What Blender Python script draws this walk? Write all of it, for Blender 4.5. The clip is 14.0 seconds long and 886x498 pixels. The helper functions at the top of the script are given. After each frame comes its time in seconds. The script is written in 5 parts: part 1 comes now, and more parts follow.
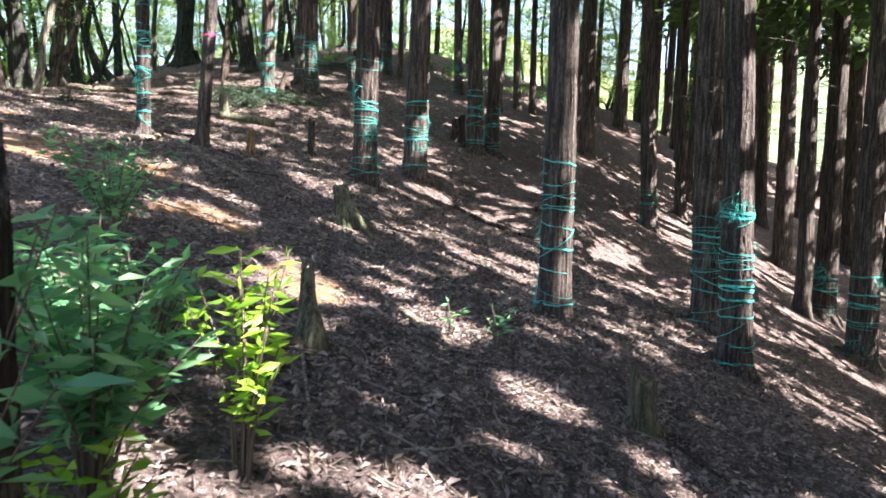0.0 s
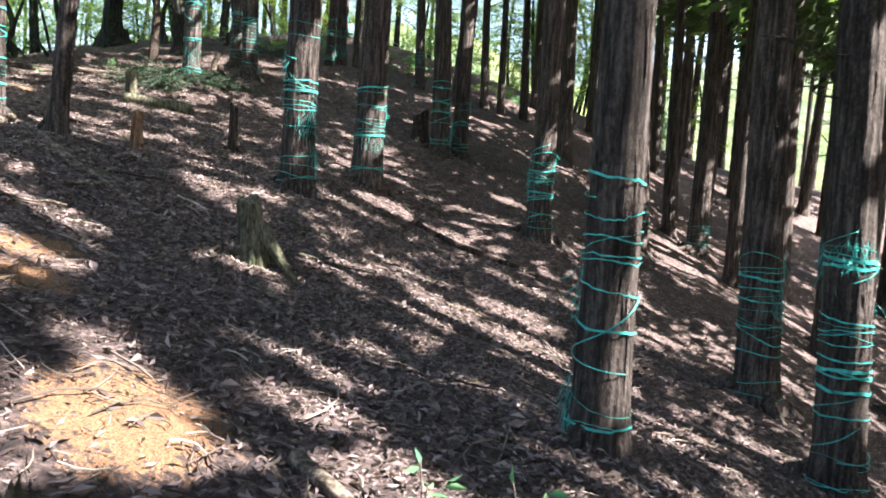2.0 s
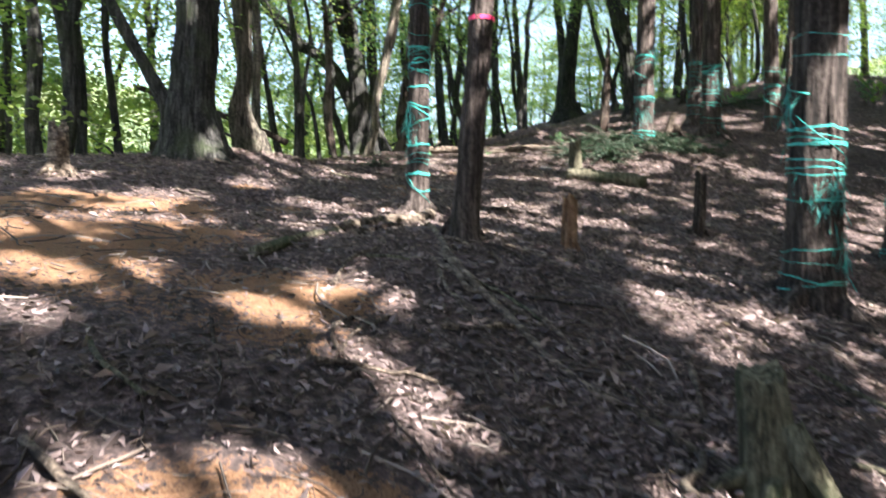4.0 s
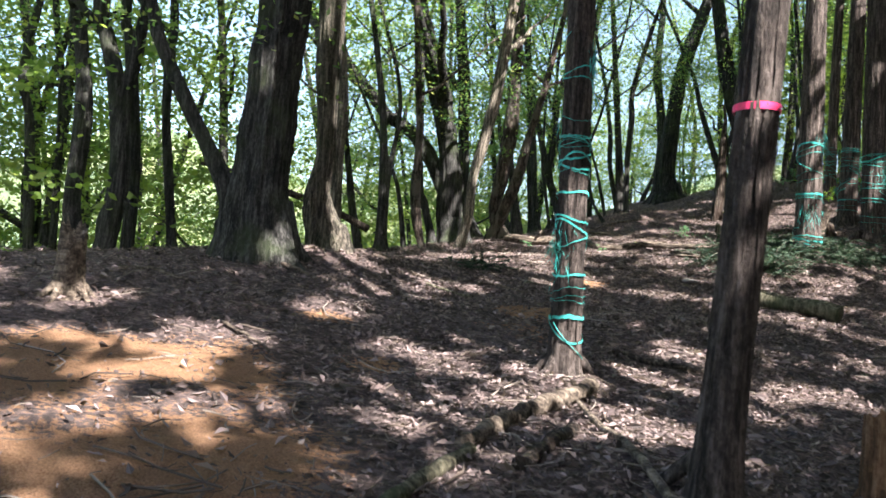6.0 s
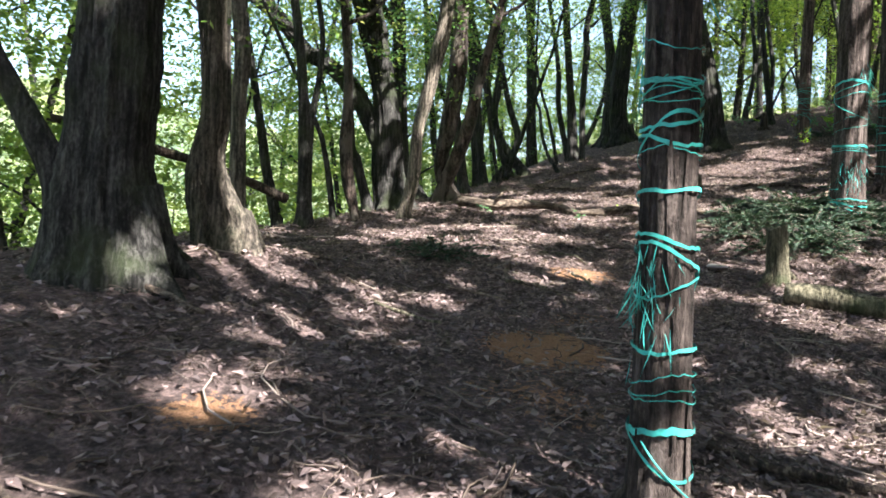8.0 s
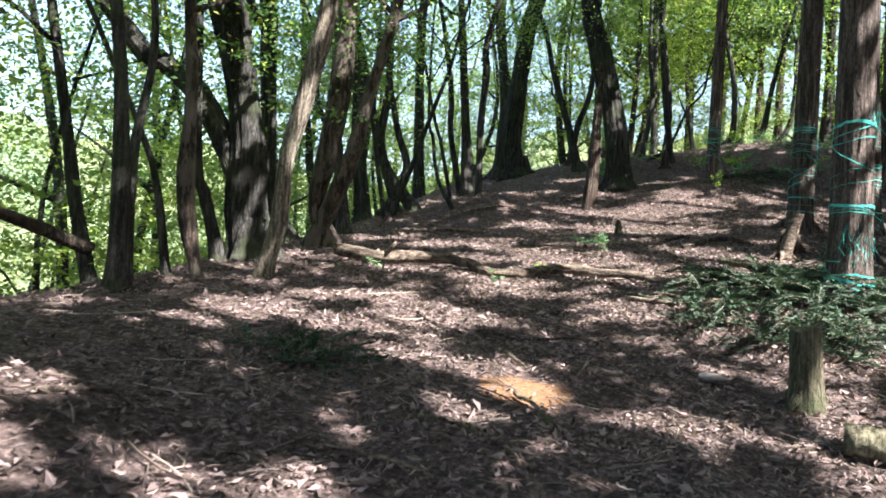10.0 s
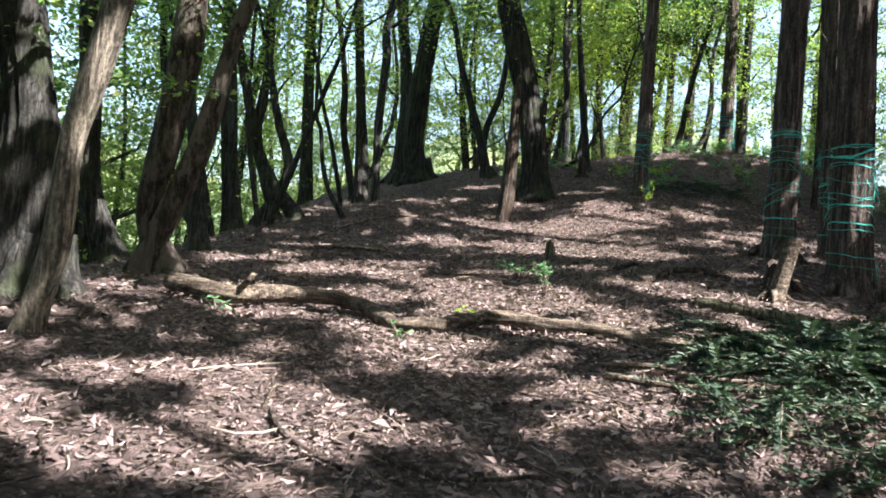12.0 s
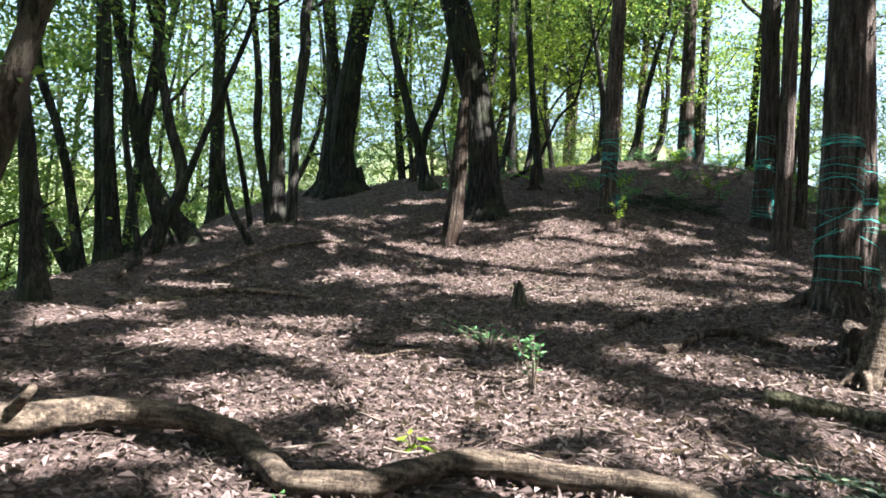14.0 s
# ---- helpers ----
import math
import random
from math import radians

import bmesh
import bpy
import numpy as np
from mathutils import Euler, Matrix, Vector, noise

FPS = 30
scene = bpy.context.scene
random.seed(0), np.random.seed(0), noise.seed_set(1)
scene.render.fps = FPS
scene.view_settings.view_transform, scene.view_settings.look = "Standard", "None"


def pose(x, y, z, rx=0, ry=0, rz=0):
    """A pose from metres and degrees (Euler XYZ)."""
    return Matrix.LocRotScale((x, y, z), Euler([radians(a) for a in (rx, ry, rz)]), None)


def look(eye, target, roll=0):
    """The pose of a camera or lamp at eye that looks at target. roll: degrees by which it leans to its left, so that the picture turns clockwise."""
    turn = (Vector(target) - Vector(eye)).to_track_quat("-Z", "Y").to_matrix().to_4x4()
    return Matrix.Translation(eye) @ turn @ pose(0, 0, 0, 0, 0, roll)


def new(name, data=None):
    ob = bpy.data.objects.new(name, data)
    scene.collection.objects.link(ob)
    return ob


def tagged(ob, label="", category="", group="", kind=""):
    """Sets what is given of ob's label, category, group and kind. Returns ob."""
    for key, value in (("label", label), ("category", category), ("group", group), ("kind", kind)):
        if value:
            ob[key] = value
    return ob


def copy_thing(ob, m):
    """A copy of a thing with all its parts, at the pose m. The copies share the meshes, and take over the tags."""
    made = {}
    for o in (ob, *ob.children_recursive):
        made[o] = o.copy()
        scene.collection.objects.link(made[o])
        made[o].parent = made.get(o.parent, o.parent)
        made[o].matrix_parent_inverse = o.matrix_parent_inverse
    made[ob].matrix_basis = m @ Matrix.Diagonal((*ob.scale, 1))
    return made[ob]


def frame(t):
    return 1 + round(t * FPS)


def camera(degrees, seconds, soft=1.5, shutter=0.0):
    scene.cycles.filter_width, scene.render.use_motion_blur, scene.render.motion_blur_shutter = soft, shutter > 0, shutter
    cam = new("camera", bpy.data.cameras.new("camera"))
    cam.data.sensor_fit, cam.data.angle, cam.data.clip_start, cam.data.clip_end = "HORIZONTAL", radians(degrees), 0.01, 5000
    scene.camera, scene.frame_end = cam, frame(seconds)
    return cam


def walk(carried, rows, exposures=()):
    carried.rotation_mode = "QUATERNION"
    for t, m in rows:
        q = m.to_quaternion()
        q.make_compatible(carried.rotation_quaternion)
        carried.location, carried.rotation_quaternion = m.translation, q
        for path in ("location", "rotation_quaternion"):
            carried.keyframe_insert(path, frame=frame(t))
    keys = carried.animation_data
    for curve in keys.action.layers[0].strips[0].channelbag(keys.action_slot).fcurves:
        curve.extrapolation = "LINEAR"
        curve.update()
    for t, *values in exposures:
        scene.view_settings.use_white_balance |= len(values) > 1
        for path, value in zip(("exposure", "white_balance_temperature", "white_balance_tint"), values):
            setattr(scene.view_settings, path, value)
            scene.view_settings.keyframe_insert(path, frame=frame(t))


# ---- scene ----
cam = camera(59.6, 14.0, soft=1.7, shutter=0.2)
PATH = [
    (0, (0.000, 0.064, 2.026), (0.008, 2.296, 1.844), 2.6),
    (0.5, (-0.010, 0.726, 2.088), (0.068, 2.957, 1.902), 2.1),
    (1, (-0.053, 1.429, 2.109), (0.123, 3.656, 1.944), 2.5),
    (1.5, (-0.078, 2.169, 2.130), (0.141, 4.393, 1.969), 3.1),
    (2, (-0.069, 2.864, 2.141), (0.074, 5.094, 1.972), 4.4),
    (2.5, (-0.132, 3.563, 2.183), (-0.187, 5.789, 1.943), 5.1),
    (3, (-0.221, 4.144, 2.252), (-0.647, 6.319, 1.929), 4.0),
    (3.5, (-0.454, 4.790, 2.317), (-1.297, 6.851, 2.078), 1.6),
    (4, (-0.749, 5.435, 2.436), (-1.844, 7.389, 2.373), 1.7),
    (4.2, (-0.945, 5.676, 2.501), (-2.127, 7.578, 2.531), 4.1),
    (6.3, (-2.592, 7.194, 3.099), (-3.854, 9.041, 3.211), 4.3),
    (6.5, (-2.779, 7.367, 3.140), (-4.034, 9.220, 3.228), 3.8),
    (7, (-3.129, 7.793, 3.289), (-4.359, 9.664, 3.292), 3.5),
    (7.2, (-3.280, 8.015, 3.335), (-4.489, 9.901, 3.320), 3.1),
    (9.3, (-4.609, 10.138, 3.787), (-5.477, 12.202, 3.739), 3.5),
    (9.5, (-4.722, 10.360, 3.816), (-5.574, 12.431, 3.808), 3.6),
    (10, (-4.991, 10.909, 3.920), (-5.740, 13.020, 3.957), 3.9),
    (10.5, (-5.183, 11.483, 4.022), (-5.844, 13.623, 4.076), 3.5),
    (11, (-5.389, 12.025, 4.108), (-5.921, 14.200, 4.175), 3.1),
    (11.5, (-5.550, 12.624, 4.140), (-6.046, 14.806, 4.216), 3.8),
    (12, (-5.748, 13.260, 4.204), (-6.204, 15.453, 4.274), 4.7),
    (12.5, (-5.859, 13.889, 4.343), (-6.280, 16.089, 4.398), 4.7),
    (13, (-6.009, 14.436, 4.459), (-6.384, 16.643, 4.517), 4.0),
    (13.5, (-6.078, 14.982, 4.540), (-6.396, 17.198, 4.622), 3.7),
    (14, (-6.227, 15.520, 4.611), (-6.498, 17.741, 4.714), 4.1),
]
walk(cam, [(t, look(eye, target, roll)) for t, eye, target, roll in PATH], exposures=[(0, 3.5), (0.5, 3.5), (1.5, 3.3), (3, 3.15), (4, 3.1), (6.5, 2.75), (9.5, 3.0), (10.5, 2.85), (12.5, 2.8), (14, 2.85)])

# ---- world and sun ----
SUN_AZ, SUN_EL = radians(107.0), radians(47.0)
world = bpy.data.worlds.new("sky")
scene.world = world
world.use_nodes = True
wn, wl = world.node_tree.nodes, world.node_tree.links
sky = wn.new("ShaderNodeTexSky")
sky.sky_type, sky.sun_disc = "NISHITA", False
sky.sun_elevation, sky.sun_rotation = SUN_EL, SUN_AZ
sky.air_density, sky.dust_density = 1.0, 2.6
wn["Background"].inputs["Strength"].default_value = 0.084
wl.new(sky.outputs[0], wn["Background"].inputs["Color"])
sun_data = bpy.data.lights.new("sun", "SUN")
sun_data.energy, sun_data.angle, sun_data.color = 5.0, radians(0.53), (1.0, 0.945, 0.90)
sun = new("sun", sun_data)
sun_from = Vector((math.sin(SUN_AZ) * math.cos(SUN_EL), math.cos(SUN_AZ) * math.cos(SUN_EL), math.sin(SUN_EL)))
sun.matrix_world = look(sun_from * 60, (0, 0, 0))

rng = np.random.default_rng(7)


# ---- materials ----
def material(name, rough=0.8):
    m = bpy.data.materials.new(name)
    m.use_nodes = True
    n, l = m.node_tree.nodes, m.node_tree.links
    b = n["Principled BSDF"]
    b.inputs["Roughness"].default_value = rough
    b.inputs["Specular IOR Level"].default_value = 0.25
    return m, n, l, b


def ramp(n, stops):
    r = n.new("ShaderNodeValToRGB")
    while len(r.color_ramp.elements) < len(stops):
        r.color_ramp.elements.new(0.5)
    for e, (at, colour) in zip(r.color_ramp.elements, stops):
        e.position, e.color = at, (*colour, 1)
    return r


def noise_node(n, l, scale, detail=6.0, stretch=(1, 1, 1), rough=0.6):
    tc, mp, t = n.new("ShaderNodeTexCoord"), n.new("ShaderNodeMapping"), n.new("ShaderNodeTexNoise")
    mp.inputs["Scale"].default_value = stretch
    t.inputs["Scale"].default_value, t.inputs["Detail"].default_value, t.inputs["Roughness"].default_value = scale, detail, rough
    l.new(tc.outputs["Object"], mp.inputs["Vector"])
    l.new(mp.outputs[0], t.inputs["Vector"])
    return t


def mixed(n, l, fac, a, b, mode="MIX"):
    m = n.new("ShaderNodeMix")
    m.data_type, m.blend_type = "RGBA", mode
    for socket, v in ((m.inputs[0], fac), (m.inputs[6], a), (m.inputs[7], b)):
        if isinstance(v, (int, float)):
            socket.default_value = v
        elif isinstance(v, tuple):
            socket.default_value = (*v, 1)
        else:
            l.new(v, socket)
    return m.outputs[2]


def bumped(n, l, b, height, strength=0.6, distance=0.02):
    k = n.new("ShaderNodeBump")
    k.inputs["Strength"].default_value, k.inputs["Distance"].default_value = strength, distance
    l.new(height, k.inputs["Height"])
    l.new(k.outputs[0], b.inputs["Normal"])


def bark_material(name, dark, mid, light, moss=0.0, patch=None, grain=(3.2, 3.2, 0.28)):
    m, n, l, b = material(name, 0.9)
    fine = noise_node(n, l, 9.0, 8.0, grain, 0.65)
    crumb = noise_node(n, l, 34.0, 6.0, (1.6, 1.6, 0.8), 0.7)
    both = n.new("ShaderNodeMath")
    both.operation = "MULTIPLY_ADD"
    l.new(crumb.outputs[0], both.inputs[0])
    both.inputs[1].default_value = 0.55
    away = n.new("ShaderNodeMath")
    away.operation = "SUBTRACT"
    l.new(fine.outputs[0], away.inputs[0])
    away.inputs[1].default_value = 0.275
    l.new(away.outputs[0], both.inputs[2])
    r = ramp(n, [(0.39, dark), (0.52, mid), (0.66, light)])
    l.new(both.outputs[0], r.inputs[0])
    info = n.new("ShaderNodeObjectInfo")
    tone = n.new("ShaderNodeMapRange")
    tone.inputs[3].default_value, tone.inputs[4].default_value = 0.75, 1.2
    l.new(info.outputs["Random"], tone.inputs[0])
    col = mixed(n, l, 1.0, r.outputs[0], tone.outputs[0], "MULTIPLY")
    if patch:
        pr = ramp(n, [(0.50, (0, 0, 0)), (0.54, (0.85, 0.85, 0.85))])
        flake = noise_node(n, l, 3.4, 8.0, (1.6, 1.6, 0.6), 0.7)
        l.new(flake.outputs[0], pr.inputs[0])
        worn = mixed(n, l, 0.3, patch, r.outputs[0])
        col = mixed(n, l, pr.outputs[0], col, worn)
    if moss:
        mr = ramp(n, [(0.5, (0, 0, 0)), (0.66, (moss, moss, moss))])
        green = noise_node(n, l, 2.1, 5.0)
        l.new(green.outputs[0], mr.inputs[0])
        col = mixed(n, l, mr.outputs[0], col, (0.05, 0.066, 0.03))
    l.new(col, b.inputs["Base Color"])
    bumped(n, l, b, both.outputs[0], 1.0, 0.05)
    return m


CEDAR_BARK = bark_material("cedar_bark", (0.020, 0.016, 0.014), (0.066, 0.051, 0.045), (0.155, 0.126, 0.113))
OAK_BARK = bark_material("furrowed_bark", (0.008, 0.0075, 0.007), (0.030, 0.029, 0.027), (0.085, 0.082, 0.076), 0.6, None, (3.0, 3.0, 0.3))
PALE_BARK = bark_material("pale_bark", (0.03, 0.026, 0.021), (0.125, 0.107, 0.086), (0.29, 0.25, 0.20), 0.4)
DEAD_WOOD = bark_material("dead_wood", (0.012, 0.010, 0.008), (0.046, 0.034, 0.028), (0.17, 0.14, 0.11), 0.0, (0.035, 0.02, 0.014))
FLAKY_BARK = bark_material("flaking_bark", (0.010, 0.008, 0.007), (0.04, 0.029, 0.024), (0.11, 0.085, 0.07), 0.3, (0.14, 0.122, 0.105), (2.2, 2.2, 0.6))
LOG_WOOD = bark_material("weathered_wood", (0.04, 0.03, 0.024), (0.14, 0.108, 0.083), (0.30, 0.245, 0.19), 0.0, None, (0.5, 2.6, 3.2))
STUMP_WOOD = bark_material("mossy_wood", (0.035, 0.032, 0.021), (0.115, 0.106, 0.07), (0.22, 0.20, 0.14), 0.9)
ORANGE_WOOD = bark_material("fresh_wood", (0.08, 0.042, 0.022), (0.19, 0.105, 0.06), (0.32, 0.20, 0.125))


def plain_material(name, colour, rough, spread=0.25, scale=30.0):
    m, n, l, b = material(name, rough)
    t = noise_node(n, l, scale, 4.0)
    r = ramp(n, [(0.3, tuple(c * (1 - spread) for c in colour)), (0.7, tuple(min(1, c * (1 + spread)) for c in colour))])
    l.new(t.outputs[0], r.inputs[0])
    l.new(r.outputs[0], b.inputs["Base Color"])
    return m


TAPE = plain_material("teal_tape", (0.052, 0.37, 0.33), 0.35, 0.5, 14.0)
PINK = plain_material("pink_tape", (0.85, 0.05, 0.16), 0.4)
STONE = plain_material("pale_stone", (0.22, 0.20, 0.185), 0.8, 0.2)


def leaf_material(name, stops, glow, rough=0.45, turn=0.0, islands=True):
    m, n, l, b = material(name, rough)
    r = ramp(n, stops)
    if islands:
        g = n.new("ShaderNodeNewGeometry")
        l.new(g.outputs["Random Per Island"], r.inputs[0])
    own = n.new("ShaderNodeObjectInfo")
    share = n.new("ShaderNodeMath")
    share.operation = "MULTIPLY"
    l.new(own.outputs["Random"], share.inputs[0])
    share.inputs[1].default_value = turn
    leaf = mixed(n, l, share.outputs[0], r.outputs[0], (0.30, 0.34, 0.05))
    tr = n.new("ShaderNodeBsdfTranslucent")
    add = n.new("ShaderNodeMixShader")
    add.inputs[0].default_value = glow
    tint = mixed(n, l, 1.0, leaf, (1.9, 2.05, 1.25), "MULTIPLY")
    l.new(leaf, b.inputs["Base Color"])
    l.new(tint, tr.inputs["Color"])
    l.new(b.outputs[0], add.inputs[1])
    l.new(tr.outputs[0], add.inputs[2])
    l.new(add.outputs[0], n["Material Output"].inputs["Surface"])
    return m


CEDAR_LEAF = leaf_material("cedar_foliage", [(0.0, (0.03, 0.055, 0.022)), (0.6, (0.055, 0.095, 0.035)), (1.0, (0.10, 0.14, 0.05))], 0.25, 0.6)
OAK_LEAF = leaf_material("broad_leaves", [(0.0, (0.042, 0.098, 0.044)), (0.5, (0.08, 0.15, 0.058)), (0.85, (0.145, 0.205, 0.065)), (1.0, (0.24, 0.235, 0.075))], 0.55, 0.45, 0.16)
WOOD_LEAF = leaf_material("woodland_leaves", [(0.0, (0.04, 0.095, 0.04)), (0.5, (0.085, 0.155, 0.05)), (1.0, (0.18, 0.225, 0.065))], 0.5, 0.5, 0.35)
SHRUB_LEAF = leaf_material("shrub_leaves", [(0.0, (0.05, 0.15, 0.085)), (0.6, (0.10, 0.23, 0.12)), (1.0, (0.18, 0.32, 0.14))], 0.35, 0.35)
LIME_LEAF = leaf_material("lime_leaves", [(0.0, (0.13, 0.26, 0.03)), (1.0, (0.26, 0.38, 0.05))], 0.45, 0.35)
PILE_LEAF = leaf_material("cut_cedar_sprays", [(0.0, (0.014, 0.03, 0.02)), (0.7, (0.028, 0.056, 0.034)), (1.0, (0.06, 0.088, 0.045))], 0.1, 0.6)
DRY_LEAF = leaf_material("dry_leaves", [(0, (0.040, 0.031, 0.030)), (0.4, (0.111, 0.085, 0.082)), (0.8, (0.212, 0.161, 0.157)), (0.97, (0.253, 0.194, 0.190)), (1, (0.314, 0.259, 0.246))], 0.12, 0.7)
TWIG = leaf_material("twigs", [(0.0, (0.04, 0.03, 0.025)), (0.7, (0.11, 0.085, 0.07)), (1.0, (0.27, 0.23, 0.2))], 0.0, 0.85)


def ground_material():
    m, n, l, b = material("forest_soil", 0.95)
    coarse, fine, grit = noise_node(n, l, 1.1, 5.0), noise_node(n, l, 26.0, 8.0, rough=0.7), noise_node(n, l, 110.0, 4.0)
    litter = ramp(n, [(0.32, (0.033, 0.025, 0.024)), (0.5, (0.114, 0.086, 0.084)), (0.66, (0.273, 0.211, 0.206)), (0.8, (0.457, 0.355, 0.348))])
    l.new(fine.outputs[0], litter.inputs[0])
    tone = ramp(n, [(0.3, (0.75, 0.72, 0.70)), (0.7, (1.15, 1.1, 1.05))])
    l.new(coarse.outputs[0], tone.inputs[0])
    base = mixed(n, l, 1.0, litter.outputs[0], tone.outputs[0], "MULTIPLY")
    mottle = noise_node(n, l, 7.5, 7.0, rough=0.75)
    blotch = ramp(n, [(0.36, (0.42, 0.41, 0.41)), (0.52, (1.0, 1.0, 1.0)), (0.66, (1.45, 1.42, 1.4))])
    l.new(mottle.outputs[0], blotch.inputs[0])
    base = mixed(n, l, 1.0, base, blotch.outputs[0], "MULTIPLY")
    soil = ramp(n, [(0.35, (0.17, 0.086, 0.046)), (0.65, (0.36, 0.205, 0.115))])
    l.new(grit.outputs[0], soil.inputs[0])
    at = n.new("ShaderNodeAttribute")
    at.attribute_name = "soil"
    mask = n.new("ShaderNodeMath")
    mask.operation = "MULTIPLY_ADD"
    l.new(fine.outputs[0], mask.inputs[0])
    mask.inputs[1].default_value = 1.1
    l.new(at.outputs["Fac"], mask.inputs[2])
    edge = ramp(n, [(0.92, (0, 0, 0)), (1.2, (1, 1, 1))])
    l.new(mask.outputs[0], edge.inputs[0])
    l.new(mixed(n, l, edge.outputs[0], base, soil.outputs[0]), b.inputs["Base Color"])
    hsum = n.new("ShaderNodeMath")
    hsum.operation = "ADD"
    l.new(fine.outputs[0], hsum.inputs[0])
    l.new(mottle.outputs[0], hsum.inputs[1])
    bumped(n, l, b, hsum.outputs[0], 1.0, 0.07)
    return m


GROUND = ground_material()


# ---- the lie of the land ----
KS = 1.12
POLY = (3.067, -1.702, 2.51, -1.69, 0.905, 0.93, -0.102, -0.063, 0.288, -0.023)
SWELLS = ((-8.5, 10, 0.17), (-8.5, 15.5, -0.06), (-4, 20, 0.188), (1.5, 11, -0.023), (1, 20, 0.208), (4, 28, 0.116), (-3, 29, 0.125))
MOUNDS = ((0.96, 6.43, 0.16), (-3.03, 9.77, 0.22), (-4.02, 17.61, 0.20), (-4.05, 21.48, 0.24), (-5.19, 27.77, 0.22), (1.90, 13.46, 0.28), (4.9, 18.33, -0.25), (-7.9, 12.9, 0.18), (-0.5, 13.25, 0.25), (-1.09, 10.74, 0.12), (-9.5, 25.8, 0.25))

HOLLOWS = ((-5.7, 13.6, -0.14, 1.8), (-7.8, 15.5, -0.10, 1.6), (-8.4, 23.5, -0.24, 2.0), (-5.5, 24.6, -0.26, 1.9), (0.3, 13.1, -0.28, 1.2), (3.0, 12.0, -0.18, 1.2), (-4.8, 10.2, -0.16, 1.2), (-7.2, 19.0, -0.09, 1.5), (0.7, 8.3, -0.12, 0.9), (-9.0, 32.4, 0.30, 1.8), (-2.2, 34.5, 0.52, 2.6), (-5.8, 35.2, 0.08, 2.0))


def height(x, y):
    """The ground's height: a ridge that climbs ahead, falls off steeply on its left and more gently on its right."""
    x, y = np.asarray(x, float), np.asarray(y, float)
    xe, ye = x / KS, y / KS
    d = np.maximum(0, ye - 29)
    y2 = np.minimum(ye, 29) + 4 * np.tanh(d / 4) - 0.3 * 3 * np.logaddexp(0, (np.minimum(ye, 70) - 38) / 3)
    y2 = np.where(y2 < 0, 0.6 * np.maximum(y2, -30), y2)
    x2 = np.where(xe > 7, 7 + 6 * (1 - np.exp(-np.maximum(xe - 7, 0) / 6)), np.maximum(xe, -9.5))
    u, v = (x2 + 3) / 10, (y2 - 14) / 14
    z = sum(c * b for c, b in zip(POLY, (1, u, v, u * u, u * v, v * v, u**3, u * u * v, u * v * v, v**3)))
    for a, b, c in SWELLS:
        z = z + c * np.exp(-((x2 - a) ** 2 + (y2 - b) ** 2) / 20.5)
    for a, b, c in MOUNDS:
        z = z + c * np.exp(-((x - a) ** 2 + (y - b) ** 2) / 1.1)
    for a, b, c, s in HOLLOWS:
        z = z + c * np.exp(-((x - a) ** 2 + (y - b) ** 2) / (2 * s * s))
    brow = -9.25 - 0.12 * (np.clip(ye, 5, 30) - 14)
    drop = 0.75 * 0.2 * np.logaddexp(0, np.minimum(brow - xe, 60) / 0.2)
    z = z - KS * 14 * np.tanh(drop / 14)
    return z


def lie(x, y):
    return float(height(x, y))


SOIL = ((-2.16, 6.62, 0.28), (-1.87, 7.13, 0.15), (-1.66, 6.58, 0.12), (-5.2, 8.7, 0.7), (-4.3, 8.1, 0.5), (-3.1, 8.1, 0.4), (-0.95, 5.55, 0.33), (-5.42, 13.1, 0.3), (-5.67, 14.05, 0.25), (-5.95, 15.3, 0.22), (-5.2, 12.2, 0.3), (-5.9, 9.4, 0.5), (-6.07, 11.1, 0.16), (-5.25, 10.59, 0.16))


def waves(x, y, scale, seed):
    g = np.random.default_rng(seed)
    out = 0
    for _ in range(9):
        a, f, p = g.uniform(0, 6.283), scale * g.uniform(0.6, 1.7), g.uniform(0, 6.283)
        out = out + np.sin(f * (x * math.cos(a) + y * math.sin(a)) + p)
    return out / 9


def soil_at(x, y):
    bare = sum(np.exp(-((x - a) ** 2 + (y - b) ** 2) / (2 * r * r)) for a, b, r in SOIL)
    return np.tanh(1.25 * bare) * (0.63 + 0.5 * waves(x, y, 5.0, 8))


def relief(x, y):
    return 0.05 * waves(x, y, 2.2, 3) + 0.03 * waves(x, y, 7.0, 4) + 0.018 * waves(x, y, 19.0, 5) + 0.012 * waves(x, y, 36.0, 6)


def mesh(name, verts, faces, mat, smooth=True):
    """A mesh from arrays of corners and of faces that all have as many corners."""
    verts, faces = np.asarray(verts, np.float32), np.asarray(faces, np.int32)
    me = bpy.data.meshes.new(name)
    k = faces.shape[1]
    me.vertices.add(len(verts))
    me.vertices.foreach_set("co", verts.ravel())
    me.loops.add(faces.size)
    me.loops.foreach_set("vertex_index", faces.ravel())
    me.polygons.add(len(faces))
    me.polygons.foreach_set("loop_start", np.arange(0, faces.size, k, dtype=np.int32))
    me.polygons.foreach_set("use_smooth", np.full(len(faces), smooth))
    me.update(calc_edges=True)
    me.materials.append(mat)
    return me


def part(name, me, parent, label=""):
    ob = new(name, me)
    ob.parent = parent
    return tagged(ob, label) if label else ob


